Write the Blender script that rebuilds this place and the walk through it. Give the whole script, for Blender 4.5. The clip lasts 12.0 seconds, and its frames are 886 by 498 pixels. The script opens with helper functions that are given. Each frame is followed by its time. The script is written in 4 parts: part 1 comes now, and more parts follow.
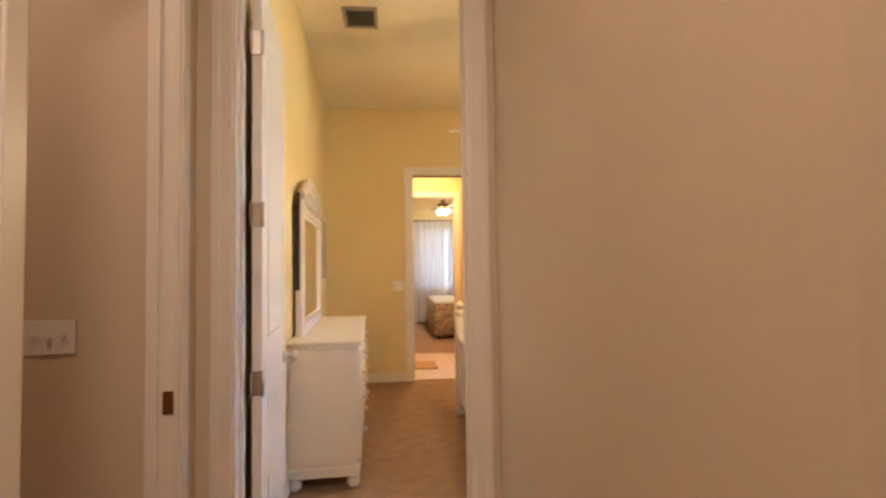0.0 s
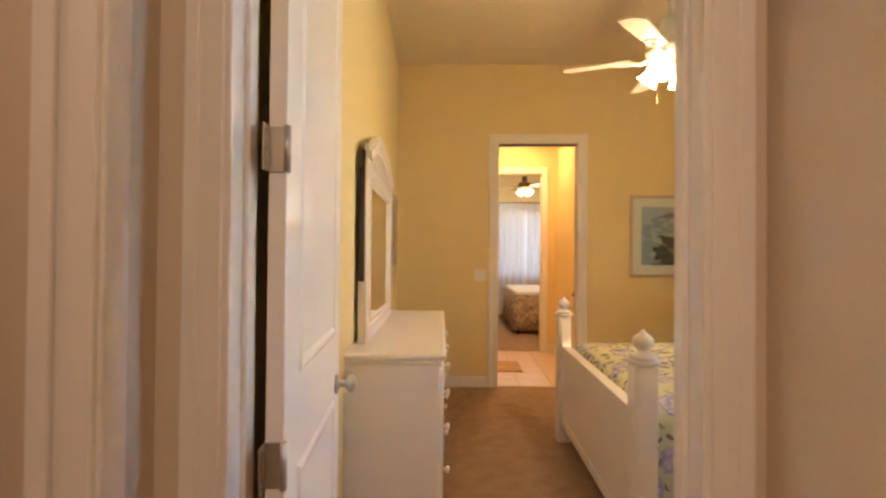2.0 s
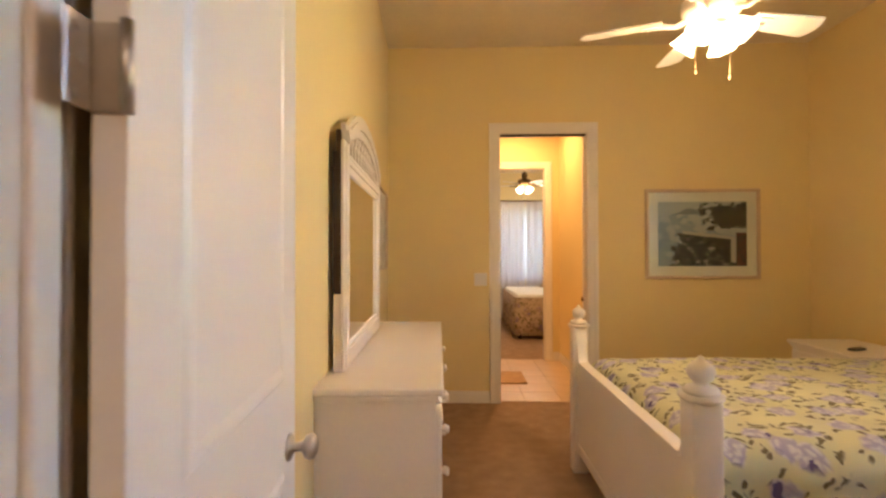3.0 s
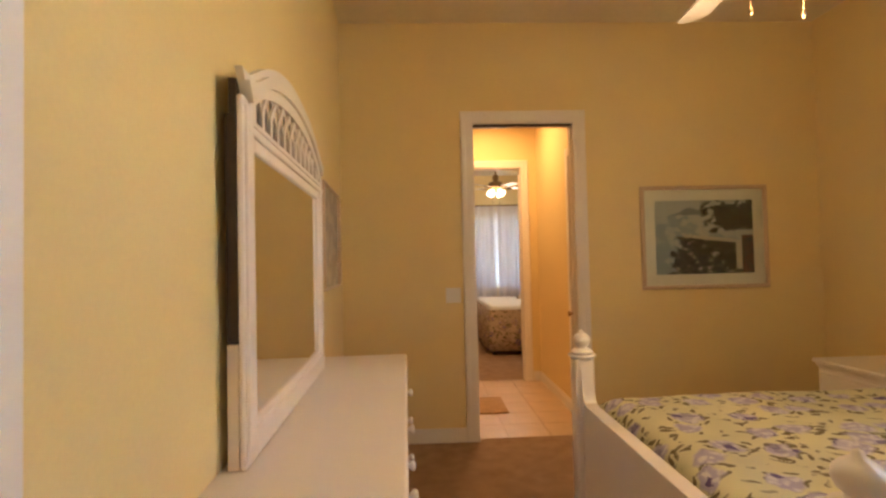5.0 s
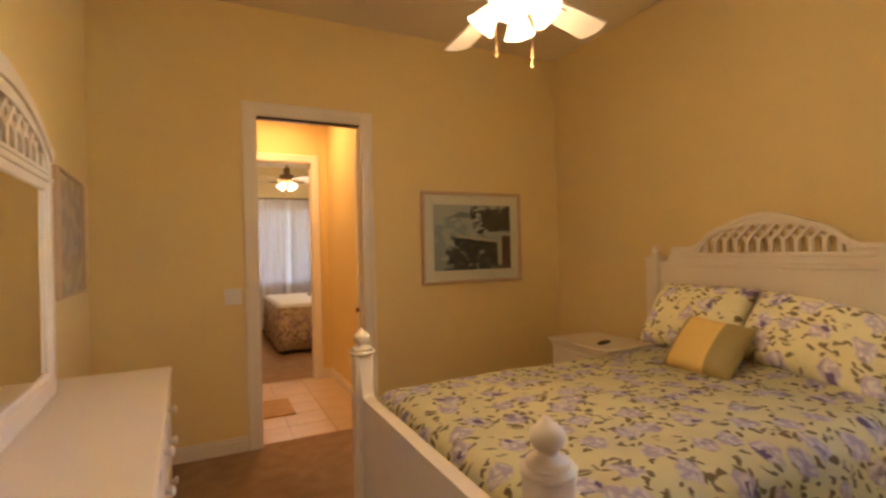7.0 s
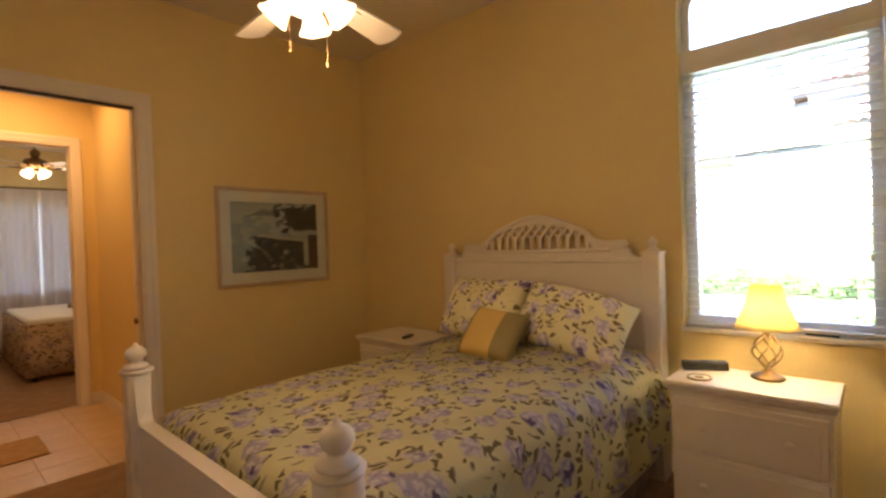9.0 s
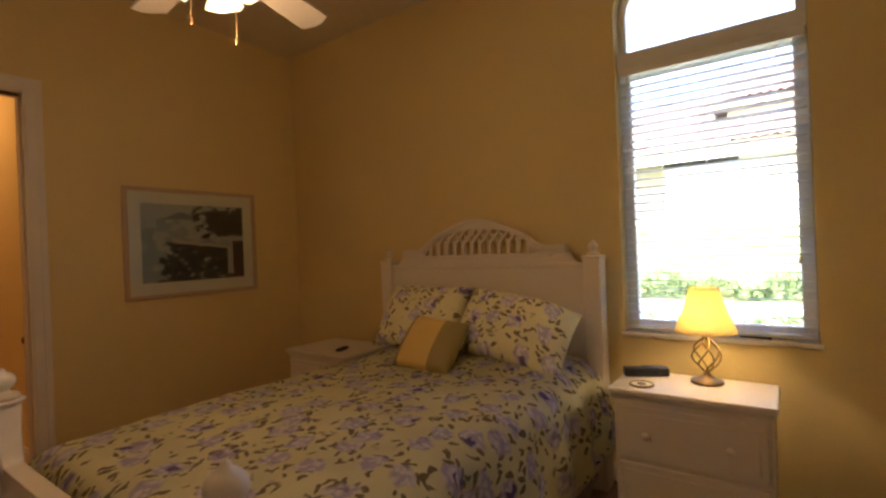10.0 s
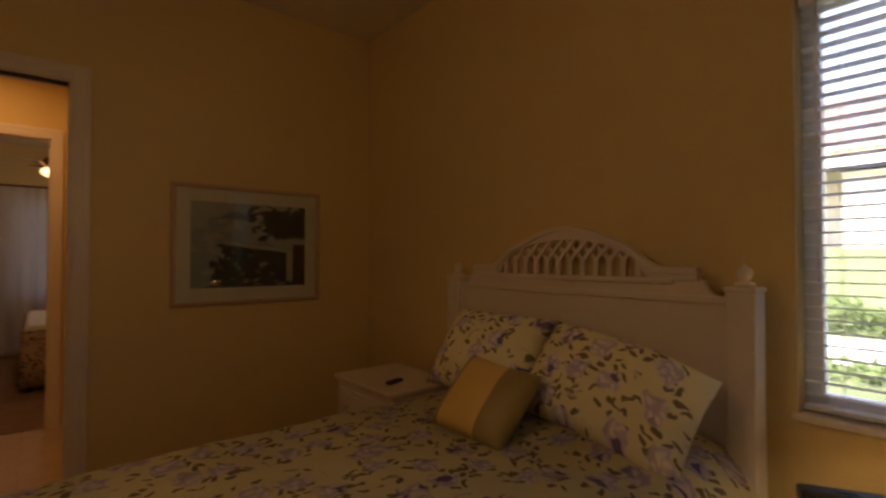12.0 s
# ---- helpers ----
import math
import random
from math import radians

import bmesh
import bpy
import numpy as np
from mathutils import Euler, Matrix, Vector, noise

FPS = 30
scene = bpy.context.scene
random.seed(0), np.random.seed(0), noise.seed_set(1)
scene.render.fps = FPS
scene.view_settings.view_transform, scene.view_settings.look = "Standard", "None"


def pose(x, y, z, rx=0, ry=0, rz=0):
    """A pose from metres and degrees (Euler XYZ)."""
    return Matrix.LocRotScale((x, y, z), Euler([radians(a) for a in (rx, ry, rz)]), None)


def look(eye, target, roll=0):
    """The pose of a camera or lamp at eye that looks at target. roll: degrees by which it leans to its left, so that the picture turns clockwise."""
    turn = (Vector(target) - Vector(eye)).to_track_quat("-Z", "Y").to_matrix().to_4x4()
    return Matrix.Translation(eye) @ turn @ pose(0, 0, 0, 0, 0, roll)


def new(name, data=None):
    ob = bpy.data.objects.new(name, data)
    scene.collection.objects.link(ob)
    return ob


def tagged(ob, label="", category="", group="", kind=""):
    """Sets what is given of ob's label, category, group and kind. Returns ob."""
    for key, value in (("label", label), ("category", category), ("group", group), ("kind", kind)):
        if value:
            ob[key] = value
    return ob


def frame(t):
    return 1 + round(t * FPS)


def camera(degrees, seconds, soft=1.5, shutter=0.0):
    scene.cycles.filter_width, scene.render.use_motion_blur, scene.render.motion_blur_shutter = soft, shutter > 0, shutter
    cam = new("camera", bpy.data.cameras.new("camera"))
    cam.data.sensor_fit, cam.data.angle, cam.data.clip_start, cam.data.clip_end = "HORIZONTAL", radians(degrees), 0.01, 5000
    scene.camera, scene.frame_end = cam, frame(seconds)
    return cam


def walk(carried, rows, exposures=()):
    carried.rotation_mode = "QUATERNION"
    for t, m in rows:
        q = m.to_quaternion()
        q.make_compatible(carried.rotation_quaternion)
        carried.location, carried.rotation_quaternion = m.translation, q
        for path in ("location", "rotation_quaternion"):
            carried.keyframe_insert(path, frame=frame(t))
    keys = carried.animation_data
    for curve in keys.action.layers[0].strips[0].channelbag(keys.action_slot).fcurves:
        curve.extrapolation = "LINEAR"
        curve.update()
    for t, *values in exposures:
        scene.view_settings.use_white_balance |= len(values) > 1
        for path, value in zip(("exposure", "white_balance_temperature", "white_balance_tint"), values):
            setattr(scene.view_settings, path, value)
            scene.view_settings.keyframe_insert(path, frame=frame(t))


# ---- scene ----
cam = camera(85.2, 12.0, soft=2.5, shutter=0.4)
PATH = [
    (0, (0.231, -0.687, 1.313), (0.433, 1.301, 1.396), -0.9),
    (0.5, (0.182, -0.489, 1.308), (0.198, 1.510, 1.350), -1.1),
    (1, (0.138, -0.281, 1.305), (0.077, 1.718, 1.335), 0.0),
    (1.5, (0.113, -0.038, 1.311), (0.032, 1.960, 1.331), 0.3),
    (2, (0.093, 0.207, 1.321), (0.014, 2.205, 1.345), 0.5),
    (2.5, (0.061, 0.407, 1.328), (0.010, 2.406, 1.345), 0.8),
    (3, (0.077, 0.667, 1.338), (0.013, 2.666, 1.364), -0.1),
    (5, (0.070, 1.352, 1.371), (0.143, 3.350, 1.427), -1.3),
    (5.5, (0.080, 1.370, 1.375), (0.314, 3.355, 1.424), -1.2),
    (6, (0.102, 1.356, 1.383), (0.546, 3.306, 1.415), -0.9),
    (6.5, (0.123, 1.331, 1.392), (0.778, 3.221, 1.415), -1.4),
    (7, (0.137, 1.286, 1.408), (1.006, 3.087, 1.417), -1.4),
    (7.5, (0.150, 1.248, 1.420), (1.211, 2.944, 1.417), -1.2),
    (9.5, (0.222, 1.244, 1.416), (1.791, 2.484, 1.402), -2.3),
    (10, (0.345, 1.323, 1.401), (1.968, 2.492, 1.400), -2.3),
    (10.5, (0.574, 1.410, 1.420), (2.194, 2.582, 1.415), -2.0),
    (11, (0.786, 1.492, 1.454), (2.362, 2.725, 1.437), -1.5),
    (11.5, (0.936, 1.579, 1.460), (2.430, 2.909, 1.443), -0.3),
    (12, (1.116, 1.598, 1.436), (2.400, 3.130, 1.474), 0.0),
]
# the clip's own exposure: wide open in the entry, stopping down as the window comes into view
EXPOSURES = [(0.0, 5.62, 5500, 10), (1.0, 5.50, 5700, 10), (1.5, 5.50, 5750, 10), (2.5, 5.47, 5700, 10), (3.0, 5.42, 5700, 10), (5.0, 5.08, 5750, 13), (6.5, 5.00, 6050, 16), (7.5, 4.99, 6200, 16), (9.4, 4.12, 6350, 18), (10.0, 3.68, 6550, 22), (10.6, 3.28, 6750, 25), (11.2, 2.94, 6950, 28), (12.0, 2.64, 7250, 31)]
walk(cam, [(t, look(e, g, r)) for t, e, g, r in PATH], EXPOSURES)
# ---------- world, sun, lamps ----------
world = bpy.data.worlds.new("sky")
scene.world = world
world.use_nodes = True
wn, wl = world.node_tree.nodes, world.node_tree.links
sky = wn.new("ShaderNodeTexSky")
sky.sky_type = "NISHITA"
sky.sun_disc = False
sky.sun_elevation = radians(52)
sky.sun_rotation = radians(262)
sky.air_density, sky.dust_density = 1.0, 1.5
wn["Background"].inputs[1].default_value = 0.15
wl.new(sky.outputs[0], wn["Background"].inputs[0])


def lamp(name, kind, power, colour, m, size=0.1, size_y=0.0):
    data = bpy.data.lights.new(name, kind)
    data.energy, data.color = power, colour
    if kind == "SUN":
        data.angle = size
    elif kind == "AREA":
        data.size = size
        if size_y:
            data.shape, data.size_y = "RECTANGLE", size_y
    else:
        data.shadow_soft_size = size
    ob = new(name, data)
    ob.matrix_world = m
    return ob


lamp("sun", "SUN", 3.4, (1.0, 0.95, 0.87), look((-20, 4, 26), (0, 1, 0)), radians(0.5))
lamp("fan_light", "POINT", 0.84, (1.0, 0.64, 0.30), pose(1.195, 2.81, 2.08), 0.10)
lamp("table_lamp_light", "POINT", 0.88, (1.0, 0.77, 0.40), pose(2.862, 1.655, 1.035), 0.03)
lamp("passage_light", "AREA", 0.84, (1.0, 0.54, 0.185), look((0.75, 6.2, 2.94), (0.75, 6.2, 0)), 0.3)
lamp("guest_room_light", "POINT", 1.15, (1.0, 0.74, 0.48), pose(1.26, 9.3, 2.22), 0.1)
# fill added out of view to brighten the switch wall; no fixture is modelled
lamp("side_room_fill", "AREA", 0.21, (1.0, 0.62, 0.36), look((-1.25, 0.2, 2.94), (-1.25, 0.2, 0)), 0.3)
# unseen lamp added under the ceiling behind the camera to light the entry
lamp("entry_fill", "AREA", 0.54, (1.0, 0.70, 0.45), look((0.08, -0.9, 2.94), (0.08, -0.9, 0)), 0.3)

# ---------- materials ----------


def material(name, colour, rough=0.6, metal=0.0, vary=0.08, scale=6.0, grain=120.0, bump=0.1, depth=0.002, spec=0.5, coat=0.0):
    """Principled paint or fabric with broad stains, fine grain and relief."""
    m = bpy.data.materials.new(name)
    m.use_nodes = True
    nt = m.node_tree
    b = nt.nodes["Principled BSDF"]
    b.inputs["Roughness"].default_value, b.inputs["Metallic"].default_value = rough, metal
    b.inputs["Specular IOR Level"].default_value = spec
    b.inputs["Coat Weight"].default_value = coat
    co = nt.nodes.new("ShaderNodeTexCoord")
    n1 = nt.nodes.new("ShaderNodeTexNoise")
    n1.inputs["Scale"].default_value, n1.inputs["Detail"].default_value = scale, 4
    n2 = nt.nodes.new("ShaderNodeTexNoise")
    n2.inputs["Scale"].default_value, n2.inputs["Detail"].default_value = grain, 3
    for n in (n1, n2):
        nt.links.new(co.outputs["Object"], n.inputs["Vector"])
    add = nt.nodes.new("ShaderNodeMath")
    add.operation = "ADD"
    nt.links.new(n1.outputs["Fac"], add.inputs[0])
    nt.links.new(n2.outputs["Fac"], add.inputs[1])
    ramp = nt.nodes.new("ShaderNodeMapRange")
    ramp.inputs["From Min"].default_value, ramp.inputs["From Max"].default_value = 0.6, 1.4
    nt.links.new(add.outputs[0], ramp.inputs["Value"])
    mix = nt.nodes.new("ShaderNodeMix")
    mix.data_type = "RGBA"
    nt.links.new(ramp.outputs[0], mix.inputs["Factor"])
    mix.inputs["A"].default_value = (*[c * (1 - vary) for c in colour], 1)
    mix.inputs["B"].default_value = (*[min(1, c * (1 + vary)) for c in colour], 1)
    nt.links.new(mix.outputs["Result"], b.inputs["Base Color"])
    if bump:
        bp = nt.nodes.new("ShaderNodeBump")
        bp.inputs["Strength"].default_value, bp.inputs["Distance"].default_value = bump, depth
        nt.links.new(n2.outputs["Fac"], bp.inputs["Height"])
        nt.links.new(bp.outputs[0], b.inputs["Normal"])
    return m


def plain(name, colour, rough=0.5, metal=0.0):
    m = bpy.data.materials.new(name)
    m.use_nodes = True
    b = m.node_tree.nodes["Principled BSDF"]
    b.inputs["Base Color"].default_value = (*colour, 1)
    b.inputs["Roughness"].default_value, b.inputs["Metallic"].default_value = rough, metal
    return m


def translucent(name, colour, through_colour, share=0.6, glow=0.0, grain=400.0):
    """Fabric or frosted glass that lets light through."""
    m = bpy.data.materials.new(name)
    m.use_nodes = True
    nt = m.node_tree
    nt.nodes.remove(nt.nodes["Principled BSDF"])
    out = nt.nodes["Material Output"]
    d, t, mx = (nt.nodes.new("ShaderNodeBsdf" + k) for k in ("Diffuse", "Translucent", "Diffuse"))
    nt.nodes.remove(mx)
    mx = nt.nodes.new("ShaderNodeMixShader")
    mx.inputs[0].default_value = share
    d.inputs[0].default_value, t.inputs[0].default_value = (*colour, 1), (*through_colour, 1)
    no = nt.nodes.new("ShaderNodeTexNoise")
    no.inputs["Scale"].default_value = grain
    bp = nt.nodes.new("ShaderNodeBump")
    bp.inputs["Strength"].default_value, bp.inputs["Distance"].default_value = 0.2, 0.001
    nt.links.new(no.outputs["Fac"], bp.inputs["Height"])
    nt.links.new(bp.outputs[0], d.inputs["Normal"])
    nt.links.new(d.outputs[0], mx.inputs[1])
    nt.links.new(t.outputs[0], mx.inputs[2])
    last = mx.outputs[0]
    if glow:
        e = nt.nodes.new("ShaderNodeEmission")
        e.inputs[0].default_value, e.inputs[1].default_value = (*through_colour, 1), glow
        ad = nt.nodes.new("ShaderNodeAddShader")
        nt.links.new(last, ad.inputs[0])
        nt.links.new(e.outputs[0], ad.inputs[1])
        last = ad.outputs[0]
    nt.links.new(last, out.inputs[0])
    return m


def glowing(name, colour, strength):
    m = bpy.data.materials.new(name)
    m.use_nodes = True
    b = m.node_tree.nodes["Principled BSDF"]
    b.inputs["Base Color"].default_value = (0.8, 0.8, 0.8, 1)
    b.inputs["Emission Color"].default_value = (*colour, 1)
    b.inputs["Emission Strength"].default_value = strength
    return m


def clear_glass(name):
    m = bpy.data.materials.new(name)
    m.use_nodes = True
    nt = m.node_tree
    nt.nodes.remove(nt.nodes["Principled BSDF"])
    tr, gl, fr, mx = (nt.nodes.new("ShaderNode" + k) for k in ("BsdfTransparent", "BsdfGlossy", "Fresnel", "MixShader"))
    gl.inputs["Roughness"].default_value = 0.02
    tr.inputs[0].default_value = (0.97, 0.985, 0.98, 1)
    fr.inputs[0].default_value = 1.45
    nt.links.new(fr.outputs[0], mx.inputs[0])
    nt.links.new(tr.outputs[0], mx.inputs[1])
    nt.links.new(gl.outputs[0], mx.inputs[2])
    nt.links.new(mx.outputs[0], nt.nodes["Material Output"].inputs[0])
    return m


def floral(name, base, petal_a, petal_b, leaf, petal_c=(0.20, 0.15, 0.36)):
    """Printed cotton: clusters of roses with dark leaves on a plain ground, laid out on the cloth's own coordinates in metres."""
    m = bpy.data.materials.new(name)
    m.use_nodes = True
    nt = m.node_tree
    b = nt.nodes["Principled BSDF"]
    b.inputs["Roughness"].default_value = 0.85
    b.inputs["Specular IOR Level"].default_value = 0.2
    uv = nt.nodes.new("ShaderNodeUVMap")
    uv.uv_map = "cloth"

    def node(kind, **values):
        n = nt.nodes.new("ShaderNode" + kind)
        for k, v in values.items():
            n.inputs[k].default_value = v
        return n

    def math_node(op, a, c):
        n = nt.nodes.new("ShaderNodeMath")
        n.operation = op
        for i, v in enumerate((a, c)):
            if isinstance(v, (int, float)):
                n.inputs[i].default_value = v
            else:
                nt.links.new(v, n.inputs[i])
        return n.outputs[0]

    def mask(value, low, high):
        n = node("MapRange")
        n.inputs["From Min"].default_value, n.inputs["From Max"].default_value = low, high
        nt.links.new(value, n.inputs["Value"])
        return n.outputs[0]

    def blend(fac, a, c):
        n = nt.nodes.new("ShaderNodeMix")
        n.data_type = "RGBA"
        nt.links.new(fac, n.inputs["Factor"])
        for key, v in (("A", a), ("B", c)):
            if isinstance(v, tuple):
                n.inputs[key].default_value = (*v, 1)
            else:
                nt.links.new(v, n.inputs[key])
        return n.outputs["Result"]

    warp = node("TexNoise", Scale=14.0, Detail=2.0)
    nt.links.new(uv.outputs[0], warp.inputs["Vector"])
    wob = nt.nodes.new("ShaderNodeVectorMath")
    wob.operation = "MULTIPLY_ADD"
    nt.links.new(warp.outputs["Color"], wob.inputs[0])
    wob.inputs[1].default_value = (0.085, 0.085, 0)
    nt.links.new(uv.outputs[0], wob.inputs[2])

    def cells(scale, source, randomness=0.85):
        n = nt.nodes.new("ShaderNodeTexVoronoi")
        n.voronoi_dimensions = "2D"
        n.inputs["Scale"].default_value, n.inputs["Randomness"].default_value = scale, randomness
        nt.links.new(source, n.inputs["Vector"])
        return n

    roses = cells(5.9, wob.outputs[0], 0.75)
    petals = cells(34.0, wob.outputs[0], 1.0)
    near = math_node("MULTIPLY", mask(roses.outputs["Distance"], 0.66, 0.56), mask(roses.outputs["Distance"], 0.22, 0.28))
    strokes = []
    for turn, shift in ((0.5, 0.0), (-0.7, 3.7)):
        stretch = node("Mapping")
        stretch.inputs["Location"].default_value = (shift, shift, 0)
        stretch.inputs["Rotation"].default_value = (0, 0, turn)
        nt.links.new(wob.outputs[0], stretch.inputs["Vector"])
        squeeze = node("Mapping")
        squeeze.inputs["Scale"].default_value = (1.0, 2.1, 1.0)
        nt.links.new(stretch.outputs[0], squeeze.inputs["Vector"])
        leaves = cells(15.0, squeeze.outputs[0], 0.95)
        strokes.append(math_node("MULTIPLY", mask(leaves.outputs["Distance"], 0.33, 0.24), math_node("GREATER_THAN", leaves.outputs["Color"], 0.57)))
    rose = mask(roses.outputs["Distance"], 0.33, 0.24)
    leaf_m = math_node("MULTIPLY", near, math_node("MAXIMUM", strokes[0], strokes[1]))
    petal = blend(mask(petals.outputs["Distance"], 0.2, 0.55), petal_a, petal_b)
    petal = blend(mask(petals.outputs["Color"], 0.72, 0.85), petal, petal_c)
    tint = node("TexNoise", Scale=3.0, Detail=3.0)
    nt.links.new(uv.outputs[0], tint.inputs["Vector"])
    ground = blend(mask(tint.outputs["Fac"], 0.3, 0.7), tuple(c * 0.9 for c in base), tuple(min(1, c * 1.08) for c in base))
    col = blend(leaf_m, ground, leaf)
    col = blend(rose, col, petal)
    nt.links.new(col, b.inputs["Base Color"])
    weave = node("TexNoise", Scale=260.0, Detail=2.0)
    nt.links.new(uv.outputs[0], weave.inputs["Vector"])
    crease = node("TexNoise", Scale=7.0, Detail=3.0)
    nt.links.new(uv.outputs[0], crease.inputs["Vector"])
    total = math_node("ADD", crease.outputs["Fac"], math_node("MULTIPLY", weave.outputs["Fac"], 0.1))
    bp = nt.nodes.new("ShaderNodeBump")
    bp.inputs["Strength"].default_value, bp.inputs["Distance"].default_value = 0.35, 0.02
    nt.links.new(total, bp.inputs["Height"])
    nt.links.new(bp.outputs[0], b.inputs["Normal"])
    return m


YELLOW = material("yellow_wall_paint", (0.77, 0.61, 0.29), 0.62, vary=0.03, scale=1.5, grain=90, bump=0.22, depth=0.003)
BEIGE = material("beige_wall_paint", (0.66, 0.55, 0.42), 0.6, vary=0.03, scale=1.5, grain=90, bump=0.2, depth=0.003)
CEILING = material("knockdown_ceiling", (0.76, 0.67, 0.49), 0.85, vary=0.05, scale=3, grain=28, bump=0.6, depth=0.006)
TRIM = material("trim_paint", (0.80, 0.74, 0.68), 0.35, vary=0.02, scale=5, grain=60, bump=0.04)
DOORPAINT = material("door_paint", (0.82, 0.78, 0.74), 0.28, vary=0.02, scale=3, grain=150, bump=0.08)
CARPET = material("tan_carpet", (0.52, 0.35, 0.23), 0.95, vary=0.22, scale=9, grain=420, bump=1.0, depth=0.012, spec=0.05)
TILE = material("beige_floor_tile", (0.60, 0.44, 0.28), 0.35, vary=0.12, scale=5, grain=40, bump=0.05)
GROUT = material("grout", (0.58, 0.425, 0.27), 0.9)
RUG = material("bath_mat_pile", (0.50, 0.345, 0.21), 0.95, vary=0.2, scale=14, grain=260, bump=0.9, depth=0.008, spec=0.05)
WHITE = material("white_furniture_lacquer", (0.80, 0.73, 0.65), 0.30, vary=0.025, scale=4, grain=70, bump=0.03, coat=0.15)
DARKWOOD = material("unfinished_dark_backing", (0.06, 0.04, 0.03), 0.8, vary=0.2)
# white door paint turned brown: the passage's shade is put into the colour
DOORSHADE = material("shaded_white_door_paint", (0.46, 0.30, 0.20), 0.5, vary=0.08, scale=6, grain=80, bump=0.06)
NICKEL = material("satin_nickel", (0.55, 0.52, 0.48), 0.32, metal=1.0, vary=0.05, bump=0.02)
BRONZE = material("antique_bronze", (0.28, 0.19, 0.10), 0.38, metal=1.0, vary=0.15, bump=0.05)
COPPER = material("aged_brass_plate", (0.34, 0.16, 0.07), 0.4, metal=1.0, vary=0.15, bump=0.03)
MIRROR = plain("mirror_silver", (0.86, 0.86, 0.82), 0.015, 1.0)
GLASS = clear_glass("window_glass")
VINYL = material("window_vinyl", (0.80, 0.80, 0.80), 0.4, vary=0.02, bump=0.02)
SLAT = translucent("blind_slat_plastic", (0.88, 0.89, 0.90), (0.94, 0.95, 0.96), 0.7)
SHEER = translucent("sheer_curtain_cloth", (0.66, 0.62, 0.61), (0.50, 0.47, 0.47), 0.07)
SHADE = translucent("lampshade_fabric", (0.85, 0.77, 0.54), (0.95, 0.82, 0.50), 0.36)
FROST = translucent("frosted_glass", (0.9, 0.86, 0.75), (1.0, 0.80, 0.50), 0.5, glow=0.14)
BULB = glowing("lit_bulb", (1.0, 0.72, 0.40), 0.9)
PLATE = material("switch_plastic", (0.80, 0.77, 0.76), 0.35, vary=0.02, bump=0.0)
BLACK = material("black_plastic", (0.015, 0.014, 0.014), 0.35, vary=0.2, bump=0.05)
FLORAL = floral("yellow_floral_cotton", (0.90, 0.86, 0.60), (0.90, 0.86, 0.88), (0.62, 0.56, 0.70), (0.27, 0.225, 0.13))
FLORAL_B = floral("brown_floral_cotton", (0.56, 0.44, 0.32), (0.60, 0.48, 0.38), (0.34, 0.24, 0.18), (0.12, 0.10, 0.05))
GOLD = material("gold_satin", (0.76, 0.54, 0.18), 0.42, vary=0.06, scale=8, grain=200, bump=0.15)
OLIVE = material("olive_satin", (0.34, 0.27, 0.10), 0.42, vary=0.08, scale=8, grain=200, bump=0.15)
SKIRT = material("grey_lilac_bed_skirt", (0.28, 0.25, 0.30), 0.9, vary=0.1, scale=10, grain=200, bump=0.3)
LINEN = material("white_cotton", (0.82, 0.80, 0.76), 0.85, vary=0.03, scale=8, grain=300, bump=0.3)
MAT = material("cream_picture_mat", (0.80, 0.75, 0.62), 0.8, vary=0.02)
FRAME = material("whitewashed_frame_wood", (0.56, 0.41, 0.27), 0.4, vary=0.06, scale=20, grain=120, bump=0.1)
LAWN = material("lawn_grass", (0.16, 0.21, 0.105), 0.95, vary=0.3, scale=3, grain=60, bump=1.0, depth=0.04, spec=0.1)
LEAF = material("hedge_leaf", (0.08, 0.13, 0.04), 0.6, vary=0.5, scale=2, grain=15, bump=0.0, spec=0.3)
PATHWAY = material("concrete_path", (0.45, 0.43, 0.40), 0.9, vary=0.1)
STUCCO = material("cream_stucco", (0.74, 0.68, 0.58), 0.9, vary=0.04, scale=2, grain=60, bump=0.4, depth=0.005)
FASCIA = material("tan_fascia_paint", (0.28, 0.23, 0.15), 0.6, vary=0.08)
ROOFTILE = material("terracotta_roof_tile", (0.46, 0.34, 0.30), 0.85, vary=0.25, scale=4, grain=30, bump=0.4)
SHADEGLASS = plain("dark_window_glass", (0.03, 0.035, 0.04), 0.08)

# ---------- building helpers ----------


def block(bm, x0, x1, y0, y1, z0, z1, bevel=0.0, seg=2):
    """A box with softened edges, added to bm."""
    made = bmesh.ops.create_cube(bm, size=1)["verts"]
    for v in made:
        v.co = ((x0 + x1) / 2 + v.co.x * (x1 - x0), (y0 + y1) / 2 + v.co.y * (y1 - y0), (z0 + z1) / 2 + v.co.z * (z1 - z0))
    if bevel:
        edges = list({e for v in made for e in v.link_edges})
        bmesh.ops.bevel(bm, geom=edges, offset=bevel, segments=seg, affect="EDGES", profile=0.5)
    return bm


def boxed(x0, x1, y0, y1, z0, z1, bevel=0.0, seg=2):
    return block(bmesh.new(), x0, x1, y0, y1, z0, z1, bevel, seg)


